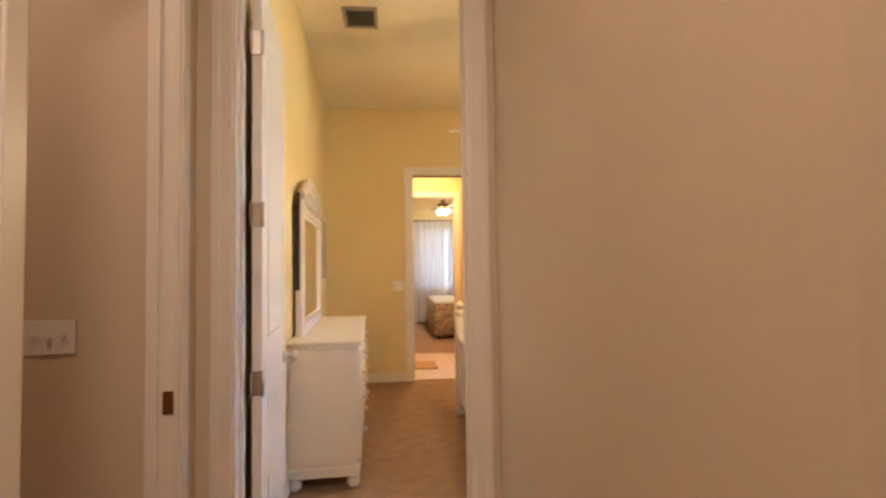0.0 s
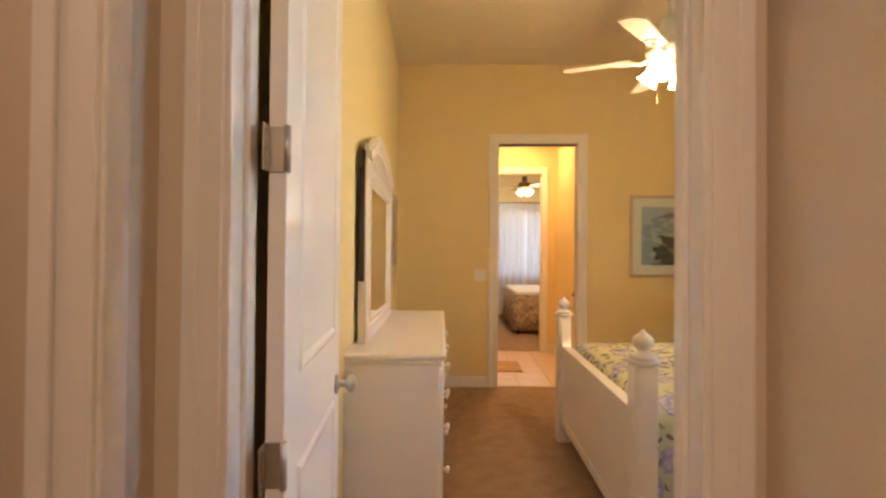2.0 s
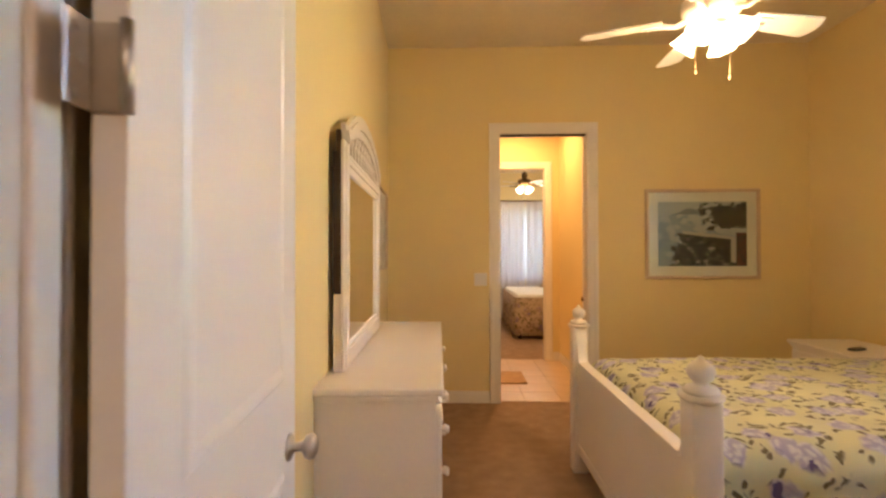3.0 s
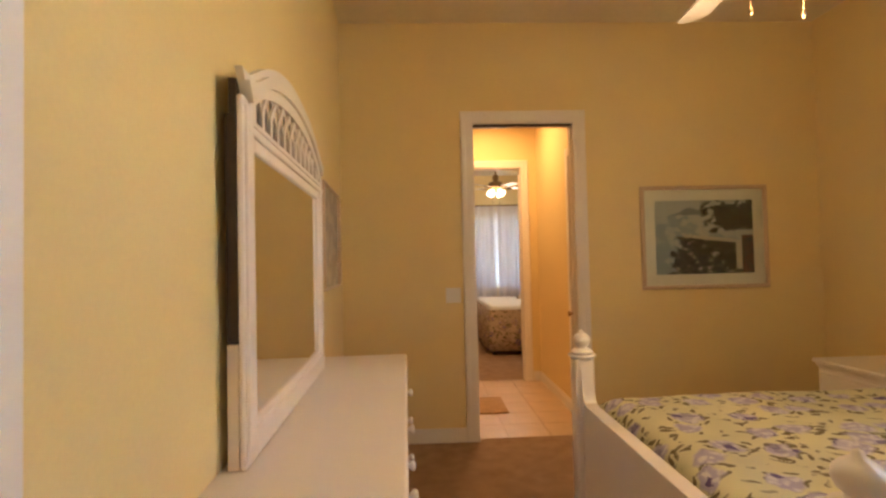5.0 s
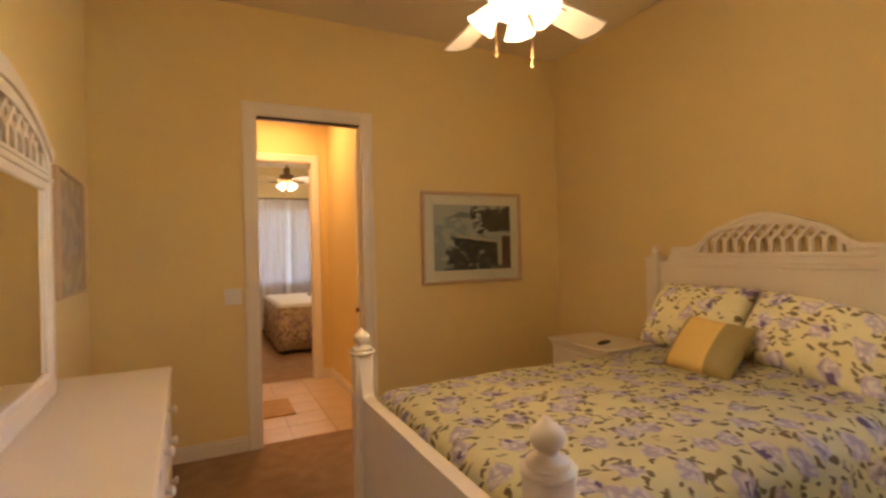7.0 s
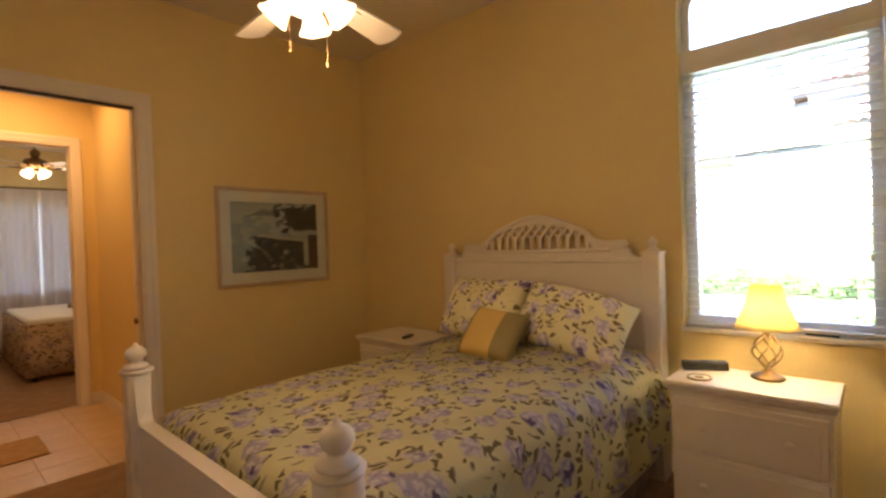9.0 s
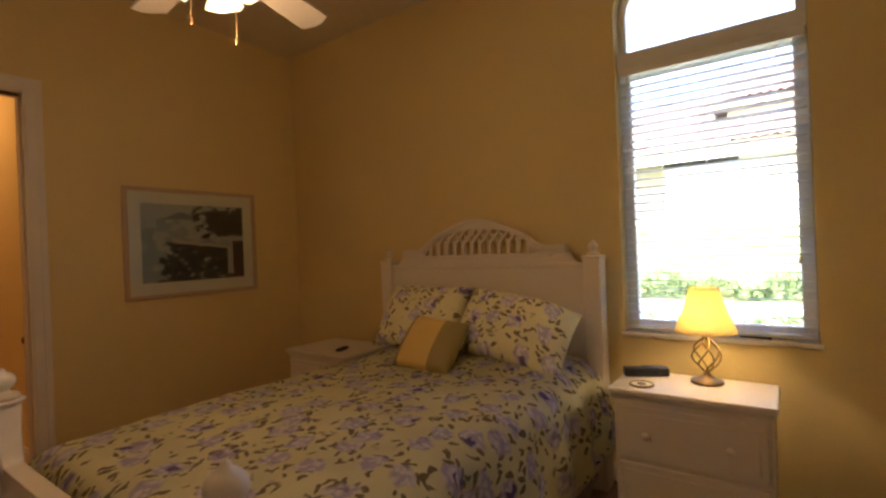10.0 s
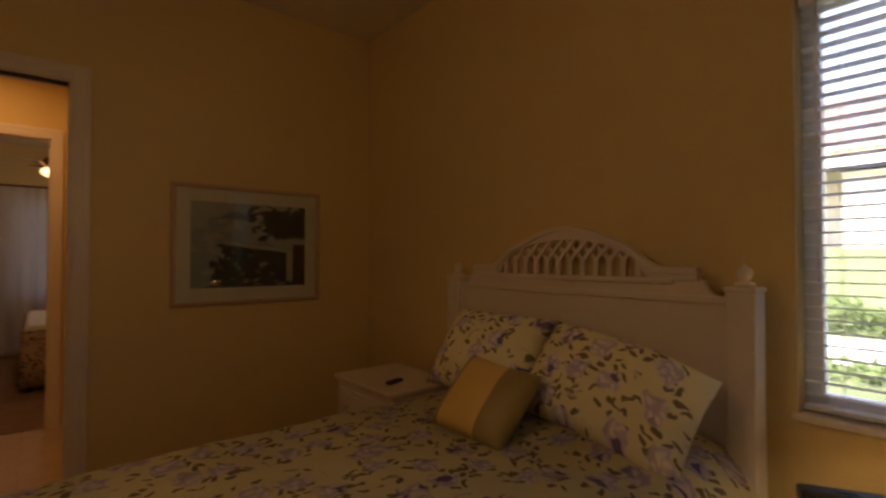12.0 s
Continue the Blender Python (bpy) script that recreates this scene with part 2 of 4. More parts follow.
def turned(profile, n=24, at=(0, 0, 0), bm=None):
    """A turned solid about z from (radius, height) pairs."""
    bm = bm or bmesh.new()
    rings = []
    for r, z in profile:
        rings.append([bm.verts.new((at[0] + max(r, 1e-4) * math.cos(2 * math.pi * i / n), at[1] + max(r, 1e-4) * math.sin(2 * math.pi * i / n), at[2] + z)) for i in range(n)])
    for a, c in zip(rings, rings[1:]):
        for i in range(n):
            bm.faces.new((a[i], a[(i + 1) % n], c[(i + 1) % n], c[i]))
    bm.faces.new(rings[0][::-1])
    bm.faces.new(rings[-1])
    for f in bm.faces:
        f.smooth = True
    return bm


def tube(points, r, n=8, bm=None, closed=False):
    """A round rod along points."""
    bm = bm or bmesh.new()
    pts = [Vector(p) for p in points]
    rings = []
    for i, p in enumerate(pts):
        a = pts[(i - 1) % len(pts)] if closed else pts[max(i - 1, 0)]
        c = pts[(i + 1) % len(pts)] if closed else pts[min(i + 1, len(pts) - 1)]
        d = (c - a).normalized()
        u = d.orthogonal().normalized() if not rings else (last_u - d * last_u.dot(d)).normalized()
        last_u = u
        w = d.cross(u)
        rr = r[i] if isinstance(r, (list, tuple)) else r
        rings.append([bm.verts.new(p + rr * (u * math.cos(2 * math.pi * k / n) + w * math.sin(2 * math.pi * k / n))) for k in range(n)])
    pairs = list(zip(rings, rings[1:])) + ([(rings[-1], rings[0])] if closed else [])
    for a, c in pairs:
        for k in range(n):
            f = bm.faces.new((a[k], a[(k + 1) % n], c[(k + 1) % n], c[k]))
            f.smooth = True
    if not closed:
        bm.faces.new(rings[0][::-1])
        bm.faces.new(rings[-1])
    return bm


def slab(outline, axis, lo, hi, bm=None, bevel=0.0):
    """A flat outline of (u, v) pairs pushed out along an axis. x: (y, z); y: (x, z); z: (x, y)."""
    bm = bm or bmesh.new()

    def place(u, v, w):
        return {"x": (w, u, v), "y": (u, w, v), "z": (u, v, w)}[axis]

    low = [bm.verts.new(place(u, v, lo)) for u, v in outline]
    high = [bm.verts.new(place(u, v, hi)) for u, v in outline]
    n = len(outline)
    made = [bm.faces.new(low[::-1]), bm.faces.new(high)]
    for i in range(n):
        made.append(bm.faces.new((low[i], low[(i + 1) % n], high[(i + 1) % n], high[i])))
    bmesh.ops.recalc_face_normals(bm, faces=made)
    if bevel:
        rim = [e for f in made[:2] for e in f.edges]
        bmesh.ops.bevel(bm, geom=rim, offset=bevel, segments=2, affect="EDGES", profile=0.5)
    return bm


def ribbon(inner, outer, axis, lo, hi, bm=None):
    """A band between two open lines of equal length, pushed out along an axis."""
    bm = bm or bmesh.new()
    for i in range(len(inner) - 1):
        slab([inner[i], inner[i + 1], outer[i + 1], outer[i]], axis, lo, hi, bm)
    bmesh.ops.remove_doubles(bm, verts=bm.verts, dist=1e-5)
    return bm


def mesh_object(name, bm, mat):
    me = bpy.data.meshes.new(name)
    bm.normal_update()
    bm.to_mesh(me)
    bm.free()
    for m in mat if isinstance(mat, (list, tuple)) else (mat,):
        me.materials.append(m)
    return new(name, me)


def setting(name, bm, mat, label="", category=""):
    return tagged(mesh_object(name, bm, mat), label, category, kind="structure")


def thing(name, m, label, category, group=""):
    ob = new(name)
    ob.empty_display_size = 0.1
    ob.matrix_world = m
    return tagged(ob, label, category, group)


def part(name, bm, mat, parent, label=""):
    ob = mesh_object(name, bm, mat)
    ob.parent = parent
    return tagged(ob, label)


def share(ob, parent, m, label=""):
    """Another piece on the same mesh."""
    c = new(ob.name.split(".")[0], ob.data)
    c.parent = parent
    c.matrix_basis = m
    return tagged(c, label)


def smooth_all(bm):
    for f in bm.faces:
        f.smooth = True
    return bm


# ---------- the plan ----------
XL, XR, YN, YF, ZC = -0.52, 3.21, 1.130, 5.06, 3.24     # bedroom: left, right, door wall, far wall, ceiling
YB = 0.45                                              # bedroom's back wall beside the window
DH = 2.44                                              # door openings' height
HX0, HX1, HY = -0.44, 0.60, 1.030                      # entry: left wall, right wall, its face of the door wall
DX0, DX1 = -0.314, 0.500                               # bedroom door opening
FX0, FX1 = 0.451, 1.245                                # far doorway
PX1, PY1 = 1.365, 6.85                                  # passage: right wall, end wall
WY0, WY1, WZ0, WZM, WZS = 1.222, 2.112, 0.882, 2.395, 2.72   # window: sides, sill, transom, spring of the arch


def wall_with_gap(x0, x1, y0, y1, z1, gap0, gap1, top, along):
    """A wall with one doorway through it."""
    bm = bmesh.new()
    if along == "x":
        block(bm, x0, gap0, y0, y1, 0, z1)
        block(bm, gap1, x1, y0, y1, 0, z1)
        block(bm, gap0, gap1, y0, y1, top, z1)
    else:
        block(bm, x0, x1, y0, gap0, 0, z1)
        block(bm, x0, x1, gap1, y1, 0, z1)
        block(bm, x0, x1, gap0, gap1, top, z1)
    return bm


setting("floor", boxed(XL - 0.12, XR + 0.2, -1.8, YF + 0.05, -0.12, 0.0), CARPET, "tan cut-pile carpet through bedroom and entry", "carpet")
setting("wall_far", wall_with_gap(XL - 0.12, XR + 0.2, YF, YF + 0.12, ZC, FX0 - 0.02, FX1 + 0.02, DH + 0.02, "x"), YELLOW, "yellow painted bedroom wall around the far doorway", "wall")
def left_wall_x(y):
    """The wall behind the dresser stands three degrees off square."""
    return -0.424 - 0.055 * (y - 2.45)


setting("wall_left", slab([(XL - 0.12, YN), (left_wall_x(YN), YN), (left_wall_x(YF), YF), (XL - 0.12, YF)], "z", 0, ZC), YELLOW, "yellow painted bedroom wall behind the dresser", "wall")
bm = wall_with_gap(XL - 0.12, 0.70, HY, YN, ZC, DX0 - 0.02, DX1 + 0.02, DH + 0.02, "x")
bm.normal_update()
for f in bm.faces:
    f.material_index = 1 if f.normal.y < -0.5 else 0
setting("wall_door", bm, (YELLOW, BEIGE), "painted wall around the bedroom door", "wall")
setting("wall_entry_right", boxed(HX1, 0.70, -0.336, HY, 0, ZC), BEIGE, "plain beige painted entry wall", "wall")
setting("wall_back", boxed(0.70, XR, YB - 0.12, YB, 0, ZC), YELLOW, "plain yellow painted bedroom wall", "wall")
setting("ceiling", boxed(XL - 0.12, XR + 0.2, YB - 0.12, YF + 0.12, ZC, ZC + 0.12), CEILING, "cream knockdown-textured bedroom ceiling", "ceiling")


def window_wall():
    bm = bmesh.new()
    x0, x1 = XR, XR + 0.2
    block(bm, x0, x1, YB - 0.12, WY0, 0, ZC)
    block(bm, x0, x1, WY1, YF, 0, ZC)
    block(bm, x0, x1, WY0, WY1, 0, WZ0)
    n, mid, half = 20, (WY0 + WY1) / 2, (WY1 - WY0) / 2
    arch = [(mid - half * math.cos(math.pi * i / n), WZS + 0.30 * math.sin(math.pi * i / n)) for i in range(n + 1)]
    return ribbon(arch, [(u, ZC) for u, v in arch], "x", x0, x1, bm), arch


bm_wall, ARCH = window_wall()
setting("wall_window", bm_wall, YELLOW, "yellow painted wall with an arched window", "wall")

# entry, side room
setting("wall_entry_left", wall_with_gap(HX0 - 0.085, HX0, -1.8, HY, ZC, 0.24, 0.885, DH, "y"), BEIGE, "beige painted entry wall with a narrow doorway", "wall")
setting("wall_side_room", boxed(-2.0, XL - 0.12, HY, HY + 0.12, 0, ZC - 0.02), BEIGE, "beige painted side-room wall with a switch", "wall")
setting("wall_side_room_end", boxed(-2.12, -2.0, -1.8, 1.32, 0, ZC), BEIGE, "plain beige side-room wall", "wall")
setting("wall_entry_back", boxed(-2.12, 2.0, -1.92, -1.8, 0, ZC), BEIGE, "plain beige painted entry wall", "wall")
setting("wall_entry_far_right", boxed(1.9, 2.0, -1.8, YB - 0.12, 0, ZC), BEIGE, "plain beige painted wall", "wall")
setting("wall_bedroom_outer", boxed(0.70, 1.9, YB - 0.2, YB - 0.12, 0, ZC), BEIGE, "plain beige painted wall", "wall")
setting("ceiling_entry", boxed(-2.12, 2.0, -1.92, HY, ZC - 0.24, ZC - 0.12), CEILING, "cream entry ceiling", "ceiling")
setting("floor_side_room", boxed(-2.12, XL - 0.12, -1.8, 1.2, -0.12, -0.004), CARPET, "tan carpet of the side room", "carpet")

# passage and guest room
setting("floor_passage", boxed(-0.62, PX1, YF + 0.05, PY1 + 0.06, -0.12, -0.006), GROUT, "beige tiled passage floor", "tile floor")
setting("wall_passage_right", boxed(PX1, PX1 + 0.12, YF + 0.12, PY1 + 0.12, 0, 3.0), YELLOW, "yellow painted passage wall", "wall")
setting("wall_passage_left", boxed(-0.74, -0.62, YF + 0.12, PY1 + 0.12, 0, 3.0), YELLOW, "yellow painted passage wall", "wall")
setting("wall_passage_end", wall_with_gap(-0.62, PX1, PY1, PY1 + 0.12, 3.0, 0.38, 1.20, DH + 0.02, "x"), YELLOW, "yellow painted wall around the guest room doorway", "wall")
setting("ceiling_passage", boxed(-0.74, PX1 + 0.12, YF + 0.12, PY1 + 0.12, 3.0, 3.1), CEILING, "cream passage ceiling", "ceiling")
setting("floor_guest_room", boxed(-2.0, 3.2, PY1 + 0.06, 11.12, -0.12, 0.0), CARPET, "tan carpet of the guest room", "carpet")
setting("wall_guest_left", boxed(-2.12, -2.0, PY1, 11.12, 0, 3.1), BEIGE, "plain guest room wall", "wall")
setting("wall_guest_right", boxed(3.2, 3.32, PY1, 11.12, 0, 3.1), BEIGE, "plain guest room wall", "wall")
setting("wall_guest_front", boxed(-2.0, -0.74, PY1, PY1 + 0.12, 0, 3.1), BEIGE, "plain guest room wall", "wall")
setting("wall_guest_front_right", boxed(PX1 + 0.12, 3.2, PY1, PY1 + 0.12, 0, 3.1), BEIGE, "plain guest room wall", "wall")
bm = bmesh.new()
block(bm, -2.0, 0.75, 11.0, 11.12, 0, 3.1)
block(bm, 2.25, 3.2, 11.0, 11.12, 0, 3.1)
block(bm, 0.75, 2.25, 11.0, 11.12, 0, 0.85)
block(bm, 0.75, 2.25, 11.0, 11.12, 2.36, 3.1)
setting("wall_guest_window", bm, YELLOW, "pale guest room wall with a curtained window", "wall")
setting("ceiling_guest_room", boxed(-2.12, 3.32, PY1, 11.12, 3.1, 3.2), CEILING, "white guest room ceiling", "ceiling")


# ---------- trim ----------
def casing(name, wall, lo, hi, top, face, width=0.085, z0=0.0):
    """Moulded door casing on one face of a wall. wall: 'y' faces -y, 'Y' faces +y, 'X' faces +x."""
    bm = bmesh.new()
    steps = ((0.0, width, 0.012), (0.012, width - 0.012, 0.017), (width * 0.62, width - 0.006, 0.021))

    def bar(a0, a1, z0, z1, t):
        d = 0.002
        if wall == "y":
            block(bm, a0, a1, face - t, face - d, z0, z1, 0.003)
        elif wall == "Y":
            block(bm, a0, a1, face + d, face + t, z0, z1, 0.003)
        else:
            block(bm, face + d, face + t, a0, a1, z0, z1, 0.003)

    for a, c, t in steps:
        bar(lo - c, lo - a, z0, top + c, t)
        bar(hi + a, hi + c, z0, top + c, t)
        bar(lo - a, hi + a, top + a, top + c, t)
    return setting(name, bm, TRIM, "cream moulded door casing", "door casing")


def jamb(name, x0, x1, y0, y1, top, along):
    """Door lining with a stop bead, on three sides of an opening."""
    bm = bmesh.new()
    if along == "x":
        block(bm, x0 - 0.02, x0, y0 + 0.001, y1 - 0.001, 0, top, 0.002)
        block(bm, x1, x1 + 0.02, y0 + 0.001, y1 - 0.001, 0, top, 0.002)
        block(bm, x0 - 0.02, x1 + 0.02, y0 + 0.001, y1 - 0.001, top, top + 0.02, 0.002)
        s = y0 + 0.055
        block(bm, x0, x0 + 0.011, s, s + 0.033, 0, top, 0.003)
        block(bm, x1 - 0.011, x1, s, s + 0.033, 0, top, 0.003)
        block(bm, x0, x1, s, s + 0.033, top - 0.011, top, 0.003)
    else:
        block(bm, x0 - 0.001, x1 + 0.001, y0 - 0.02, y0, 0, top, 0.002)
        block(bm, x0 - 0.001, x1 + 0.001, y1, y1 + 0.02, 0, top, 0.002)
        block(bm, x0 + 0.006, x0 + 0.040, y1 - 0.011, y1, 0, top, 0.003)
    return setting(name, bm, TRIM, "cream painted door lining with a stop", "door frame")


casing("trim_bedroom_door_entry", "y", DX0 + 0.008, DX1 - 0.008, DH, HY, 0.085)
casing("trim_bedroom_door", "Y", DX0 + 0.004, DX1 - 0.004, DH, YN, 0.085)
jamb("door_frame_1", DX0, DX1, HY, YN, DH, "x")
casing("trim_far_door", "y", FX0 + 0.006, FX1 - 0.006, DH, YF, 0.10)
casing("trim_far_door_passage", "Y", FX0 + 0.006, FX1 - 0.006, DH, YF + 0.12, 0.09)
jamb("door_frame_2", FX0, FX1, YF, YF + 0.12, DH, "x")
setting("weatherstrip", boxed(FX0 + 0.012, FX1 - 0.012, YF + 0.004, YF + 0.050, DH - 0.013, DH - 0.001, 0.002), DARKWOOD, "dark strip under the head of the far doorway", "weatherstrip")
casing("trim_guest_door", "y", 0.40, 1.18, DH, PY1, 0.09)
jamb("door_frame_3", 0.40, 1.18, PY1, PY1 + 0.12, DH, "x")
bm = bmesh.new()
for a, c, t in ((0.0, 0.075, 0.012), (0.012, 0.064, 0.018)):
    block(bm, HX0 + 0.002, HX0 + t, 0.868 + a, 0.868 + c, 0, DH + c, 0.003)
    block(bm, HX0 + 0.002, HX0 + t, 0.25 - c, 0.25 - a, 0, DH + c, 0.003)
    block(bm, HX0 + 0.002, HX0 + t, 0.25 - a, 0.868 + a, DH + a, DH + c, 0.003)
setting("trim_side_door", bm, TRIM, "cream moulded door casing", "door casing")
side_frame = jamb("door_frame_4", HX0 - 0.085, HX0, 0.245, 0.872, DH, "y")
bm = boxed(-0.472, -0.441, 0.8675, 0.8705, 0.885, 0.955, 0.001)
part("strike_plate", bm, COPPER, side_frame, "aged brass strike plate")


def baseboard(name, runs):
    bm = bmesh.new()
    for x0, x1, y0, y1 in runs:
        block(bm, x0, x1, y0, y1, 0, 0.085, 0.003)
        sx, sy = (x1 - x0), (y1 - y0)
        if sx > sy:
            block(bm, x0, x1, y0 + 0.3 * sy, y1 - (0 if y0 > 3 else 0.3 * sy), 0.085, 0.108, 0.003)
        else:
            block(bm, x0 + (0 if x0 < 1 else 0.3 * sx), x1 - (0.3 * sx if x0 < 1 else 0), y0, y1, 0.085, 0.108, 0.003)
    return setting(name, bm, TRIM, "cream painted baseboard", "baseboard")


baseboard("baseboard", [(XL, FX0 - 0.095, YF - 0.014, YF - 0.001), (FX1 + 0.095, XR, YF - 0.014, YF - 0.001),
                        (XR - 0.014, XR - 0.001, YB, YF - 0.015)])
setting("baseboard_left", slab([(left_wall_x(YN + 0.03) + 0.001, YN + 0.03), (left_wall_x(YN + 0.03) + 0.014, YN + 0.03), (left_wall_x(YF - 0.02) + 0.014, YF - 0.02), (left_wall_x(YF - 0.02) + 0.001, YF - 0.02)], "z", 0, 0.105), TRIM, "cream painted baseboard", "baseboard")
baseboard("baseboard_passage", [(1.275, PX1 - 0.014, PY1 - 0.014, PY1 - 0.001), (PX1 - 0.014, PX1 - 0.001, 5.646, PY1 - 0.014)])

# ---------- doors ----------
def door_leaf(name, m, width, label, sides=(1, -1), hinges=(), hinge_mat=NICKEL):
    """A moulded two-panel leaf; local x along the leaf from its hinge, y through it, z up."""
    d = thing(name, m, label, "door")
    t, h = 0.035, DH - 0.012
    bm = boxed(0, width, -t, 0, 0.008, h, 0.002)
    leaf = part("leaf", bm, DOORPAINT, d)
    x0, x1 = 0.115, width - 0.115
    for y0, s in ((0.0, 1), (-t, -1)):
        for z0, z1, top in ((0.24, 0.86, 0.0), (1.06, h - 0.14, 0.09)):
            bm = bmesh.new()
            n = 12
            up = [(x0 + (x1 - x0) * i / n, z1 - top + top * math.sin(math.pi * i / n)) for i in range(n + 1)]
            ring = [(x1, z0), (x0, z0)] + up
            mx, mz = (x0 + x1) / 2, (z0 + z1) / 2

            def shrink(p, k):
                return (p[0] + (0.001 if p[0] == mx else math.copysign(k, mx - p[0])), p[1] + math.copysign(k, mz - p[1]))

            levels = [(0.0, 0.0), (0.010, 0.006), (0.022, 0.006), (0.034, 0.002), (0.060, 0.0025)]
            loops = []
            for k, out in levels:
                loops.append([bm.verts.new((p[0], y0 + s * (out + 0.0006), p[1])) for p in (shrink(q, k) for q in ring)])
            for a, c in zip(loops, loops[1:]):
                for i in range(len(a)):
                    bm.faces.new((a[i], a[(i + 1) % len(a)], c[(i + 1) % len(a)], c[i]))
            bm.faces.new(loops[-1])
            bmesh.ops.recalc_face_normals(bm, faces=bm.faces)
            part("panel_moulding", bm, DOORPAINT, d)
    kx = width - 0.065
    for s, y0 in ((1, 0.0), (-1, -t)):
        if s not in sides:
            continue
        bm = bmesh.new()
        turned([(0.0, 0), (0.031, 0.0), (0.031, 0.005), (0.024, 0.010), (0.011, 0.013), (0.010, 0.030), (0.014, 0.034), (0.025, 0.040), (0.029, 0.050), (0.026, 0.060), (0.014, 0.066), (0.0, 0.067)], 20, bm=bm)
        bmesh.ops.transform(bm, matrix=Matrix.Translation((kx, y0, 0.895)) @ Matrix.Rotation(-s * math.pi / 2, 4, "X"), verts=bm.verts)
        part("door_knob", bm, NICKEL, d, "satin nickel door knob")
    for z in hinges:
        bm = boxed(-0.004, 0.0005, -t + 0.001, 0.0, z - 0.045, z + 0.045, 0.0015)
        block(bm, -0.040, -0.004, -0.002, 0.001, z - 0.045, z + 0.045, 0.0014)
        tube([(-0.006, -t - 0.002, z - 0.046), (-0.006, -t - 0.002, z + 0.046)], 0.0065, 12, bm)
        for k in (-0.032, 0.0, 0.032):
            tube([(-0.024 + 0.008 * (k == 0.0), -0.0015, z + k), (-0.024 + 0.008 * (k == 0.0), -0.0042, z + k)], 0.0046, 10, bm)
        part("hinge", bm, hinge_mat, d, "satin nickel butt hinge")
    return d


# swung open into the bedroom, beside the dresser
door_leaf("door_1", pose(-0.284, 1.128, 0, 0, 0, 96.0), 0.712, "white moulded panel door standing open against the dresser", (-1,), hinges=(0.300, 0.912, 1.523, 2.165))
side_door = thing("door_2", pose(PX1, 5.20, 0), "closed white side door in the passage, leaf browned for shade, with dark hardware", "door")
# the leaf's brown stands for shade on a white door
part("leaf", boxed(-0.006, 0.010, 0.0, 0.366, 0.012, 2.28, 0.002), DOORSHADE, side_door)
part("edge_pull", boxed(-0.012, -0.005, 0.300, 0.352, 0.945, 1.045, 0.002), BLACK, side_door, "dark metal latch plate")
bm = turned([(0.0, 0.0), (0.026, 0.0), (0.024, 0.006), (0.010, 0.010), (0.010, 0.030), (0.024, 0.040), (0.025, 0.052), (0.0, 0.060)], 18)
bmesh.ops.transform(bm, matrix=Matrix.Translation((-0.006, 0.325, 0.90)) @ Matrix.Rotation(-math.pi / 2, 4, "Y"), verts=bm.verts)
part("door_knob", bm, BRONZE, side_door, "dark bronze door knob")
bm = bmesh.new()
for y0, y1, z0, z1 in ((5.570, 5.645, 0.0, 2.365), (5.185, 5.570, 2.29, 2.365)):
    block(bm, PX1 - 0.022, PX1 - 0.002, y0, y1, z0, z1, 0.004)
setting("trim_side_passage_door", bm, TRIM, "cream moulded door casing", "door casing")
door_leaf("door_3", pose(1.178, PY1 + 0.13, 0, 0, 0, 78), 0.76, "white panel door standing open into the guest room")


# ---------- switches, vent ----------
def switch_plate(m, gangs, label):
    """local x to the right, y towards the viewer."""
    w = 0.07 + 0.046 * (gangs - 1)
    s = thing("light_switch", m, label, "light switch")
    part("cover_plate", boxed(-w / 2, w / 2, 0.0, 0.006, -0.057, 0.057, 0.004), PLATE, s)
    for i in range(gangs):
        x = (i - (gangs - 1) / 2) * 0.046
        bm = boxed(x - 0.006, x + 0.006, 0.005, 0.018, -0.004 if i != 1 else -0.014, 0.014 if i != 1 else 0.004, 0.002)
        part("toggle", bm, PLATE, s)
    return s


switch_plate(pose(-0.898, HY - 0.001, 1.108, 0, 0, 180), 3, "white three-gang switch plate on the side-room wall")
switch_plate(pose(0.278, YF - 0.001, 1.118, 0, 0, 180), 2, "white switch plate beside the far doorway")

vent = thing("ceiling_vent", pose(-0.004, 2.95, ZC), "grey metal air vent in the ceiling", "vent")
bm = bmesh.new()
for b0 in ((-0.13, 0.13, -0.15, -0.12), (-0.13, 0.13, 0.12, 0.15), (-0.13, -0.105, -0.12, 0.12), (0.105, 0.13, -0.12, 0.12)):
    block(bm, b0[0], b0[1], b0[2], b0[3], -0.014, 0.0, 0.003)
VENTPAINT = material("vent_grey_paint", (0.33, 0.29, 0.22), 0.5, vary=0.1)
part("frame", bm, VENTPAINT, vent)
part("backing", boxed(-0.105, 0.105, -0.12, 0.12, -0.004, -0.001), BLACK, vent)
first = None
for i in range(9):
    y = -0.105 + 0.026 * i
    m = pose(0, y, -0.008, 35, 0, 0)
    if first is None:
        first = part("slat", boxed(-0.105, 0.105, -0.010, 0.010, -0.001, 0.001), VENTPAINT, vent)
        first.matrix_basis = m
    else:
        share(first, vent, m)


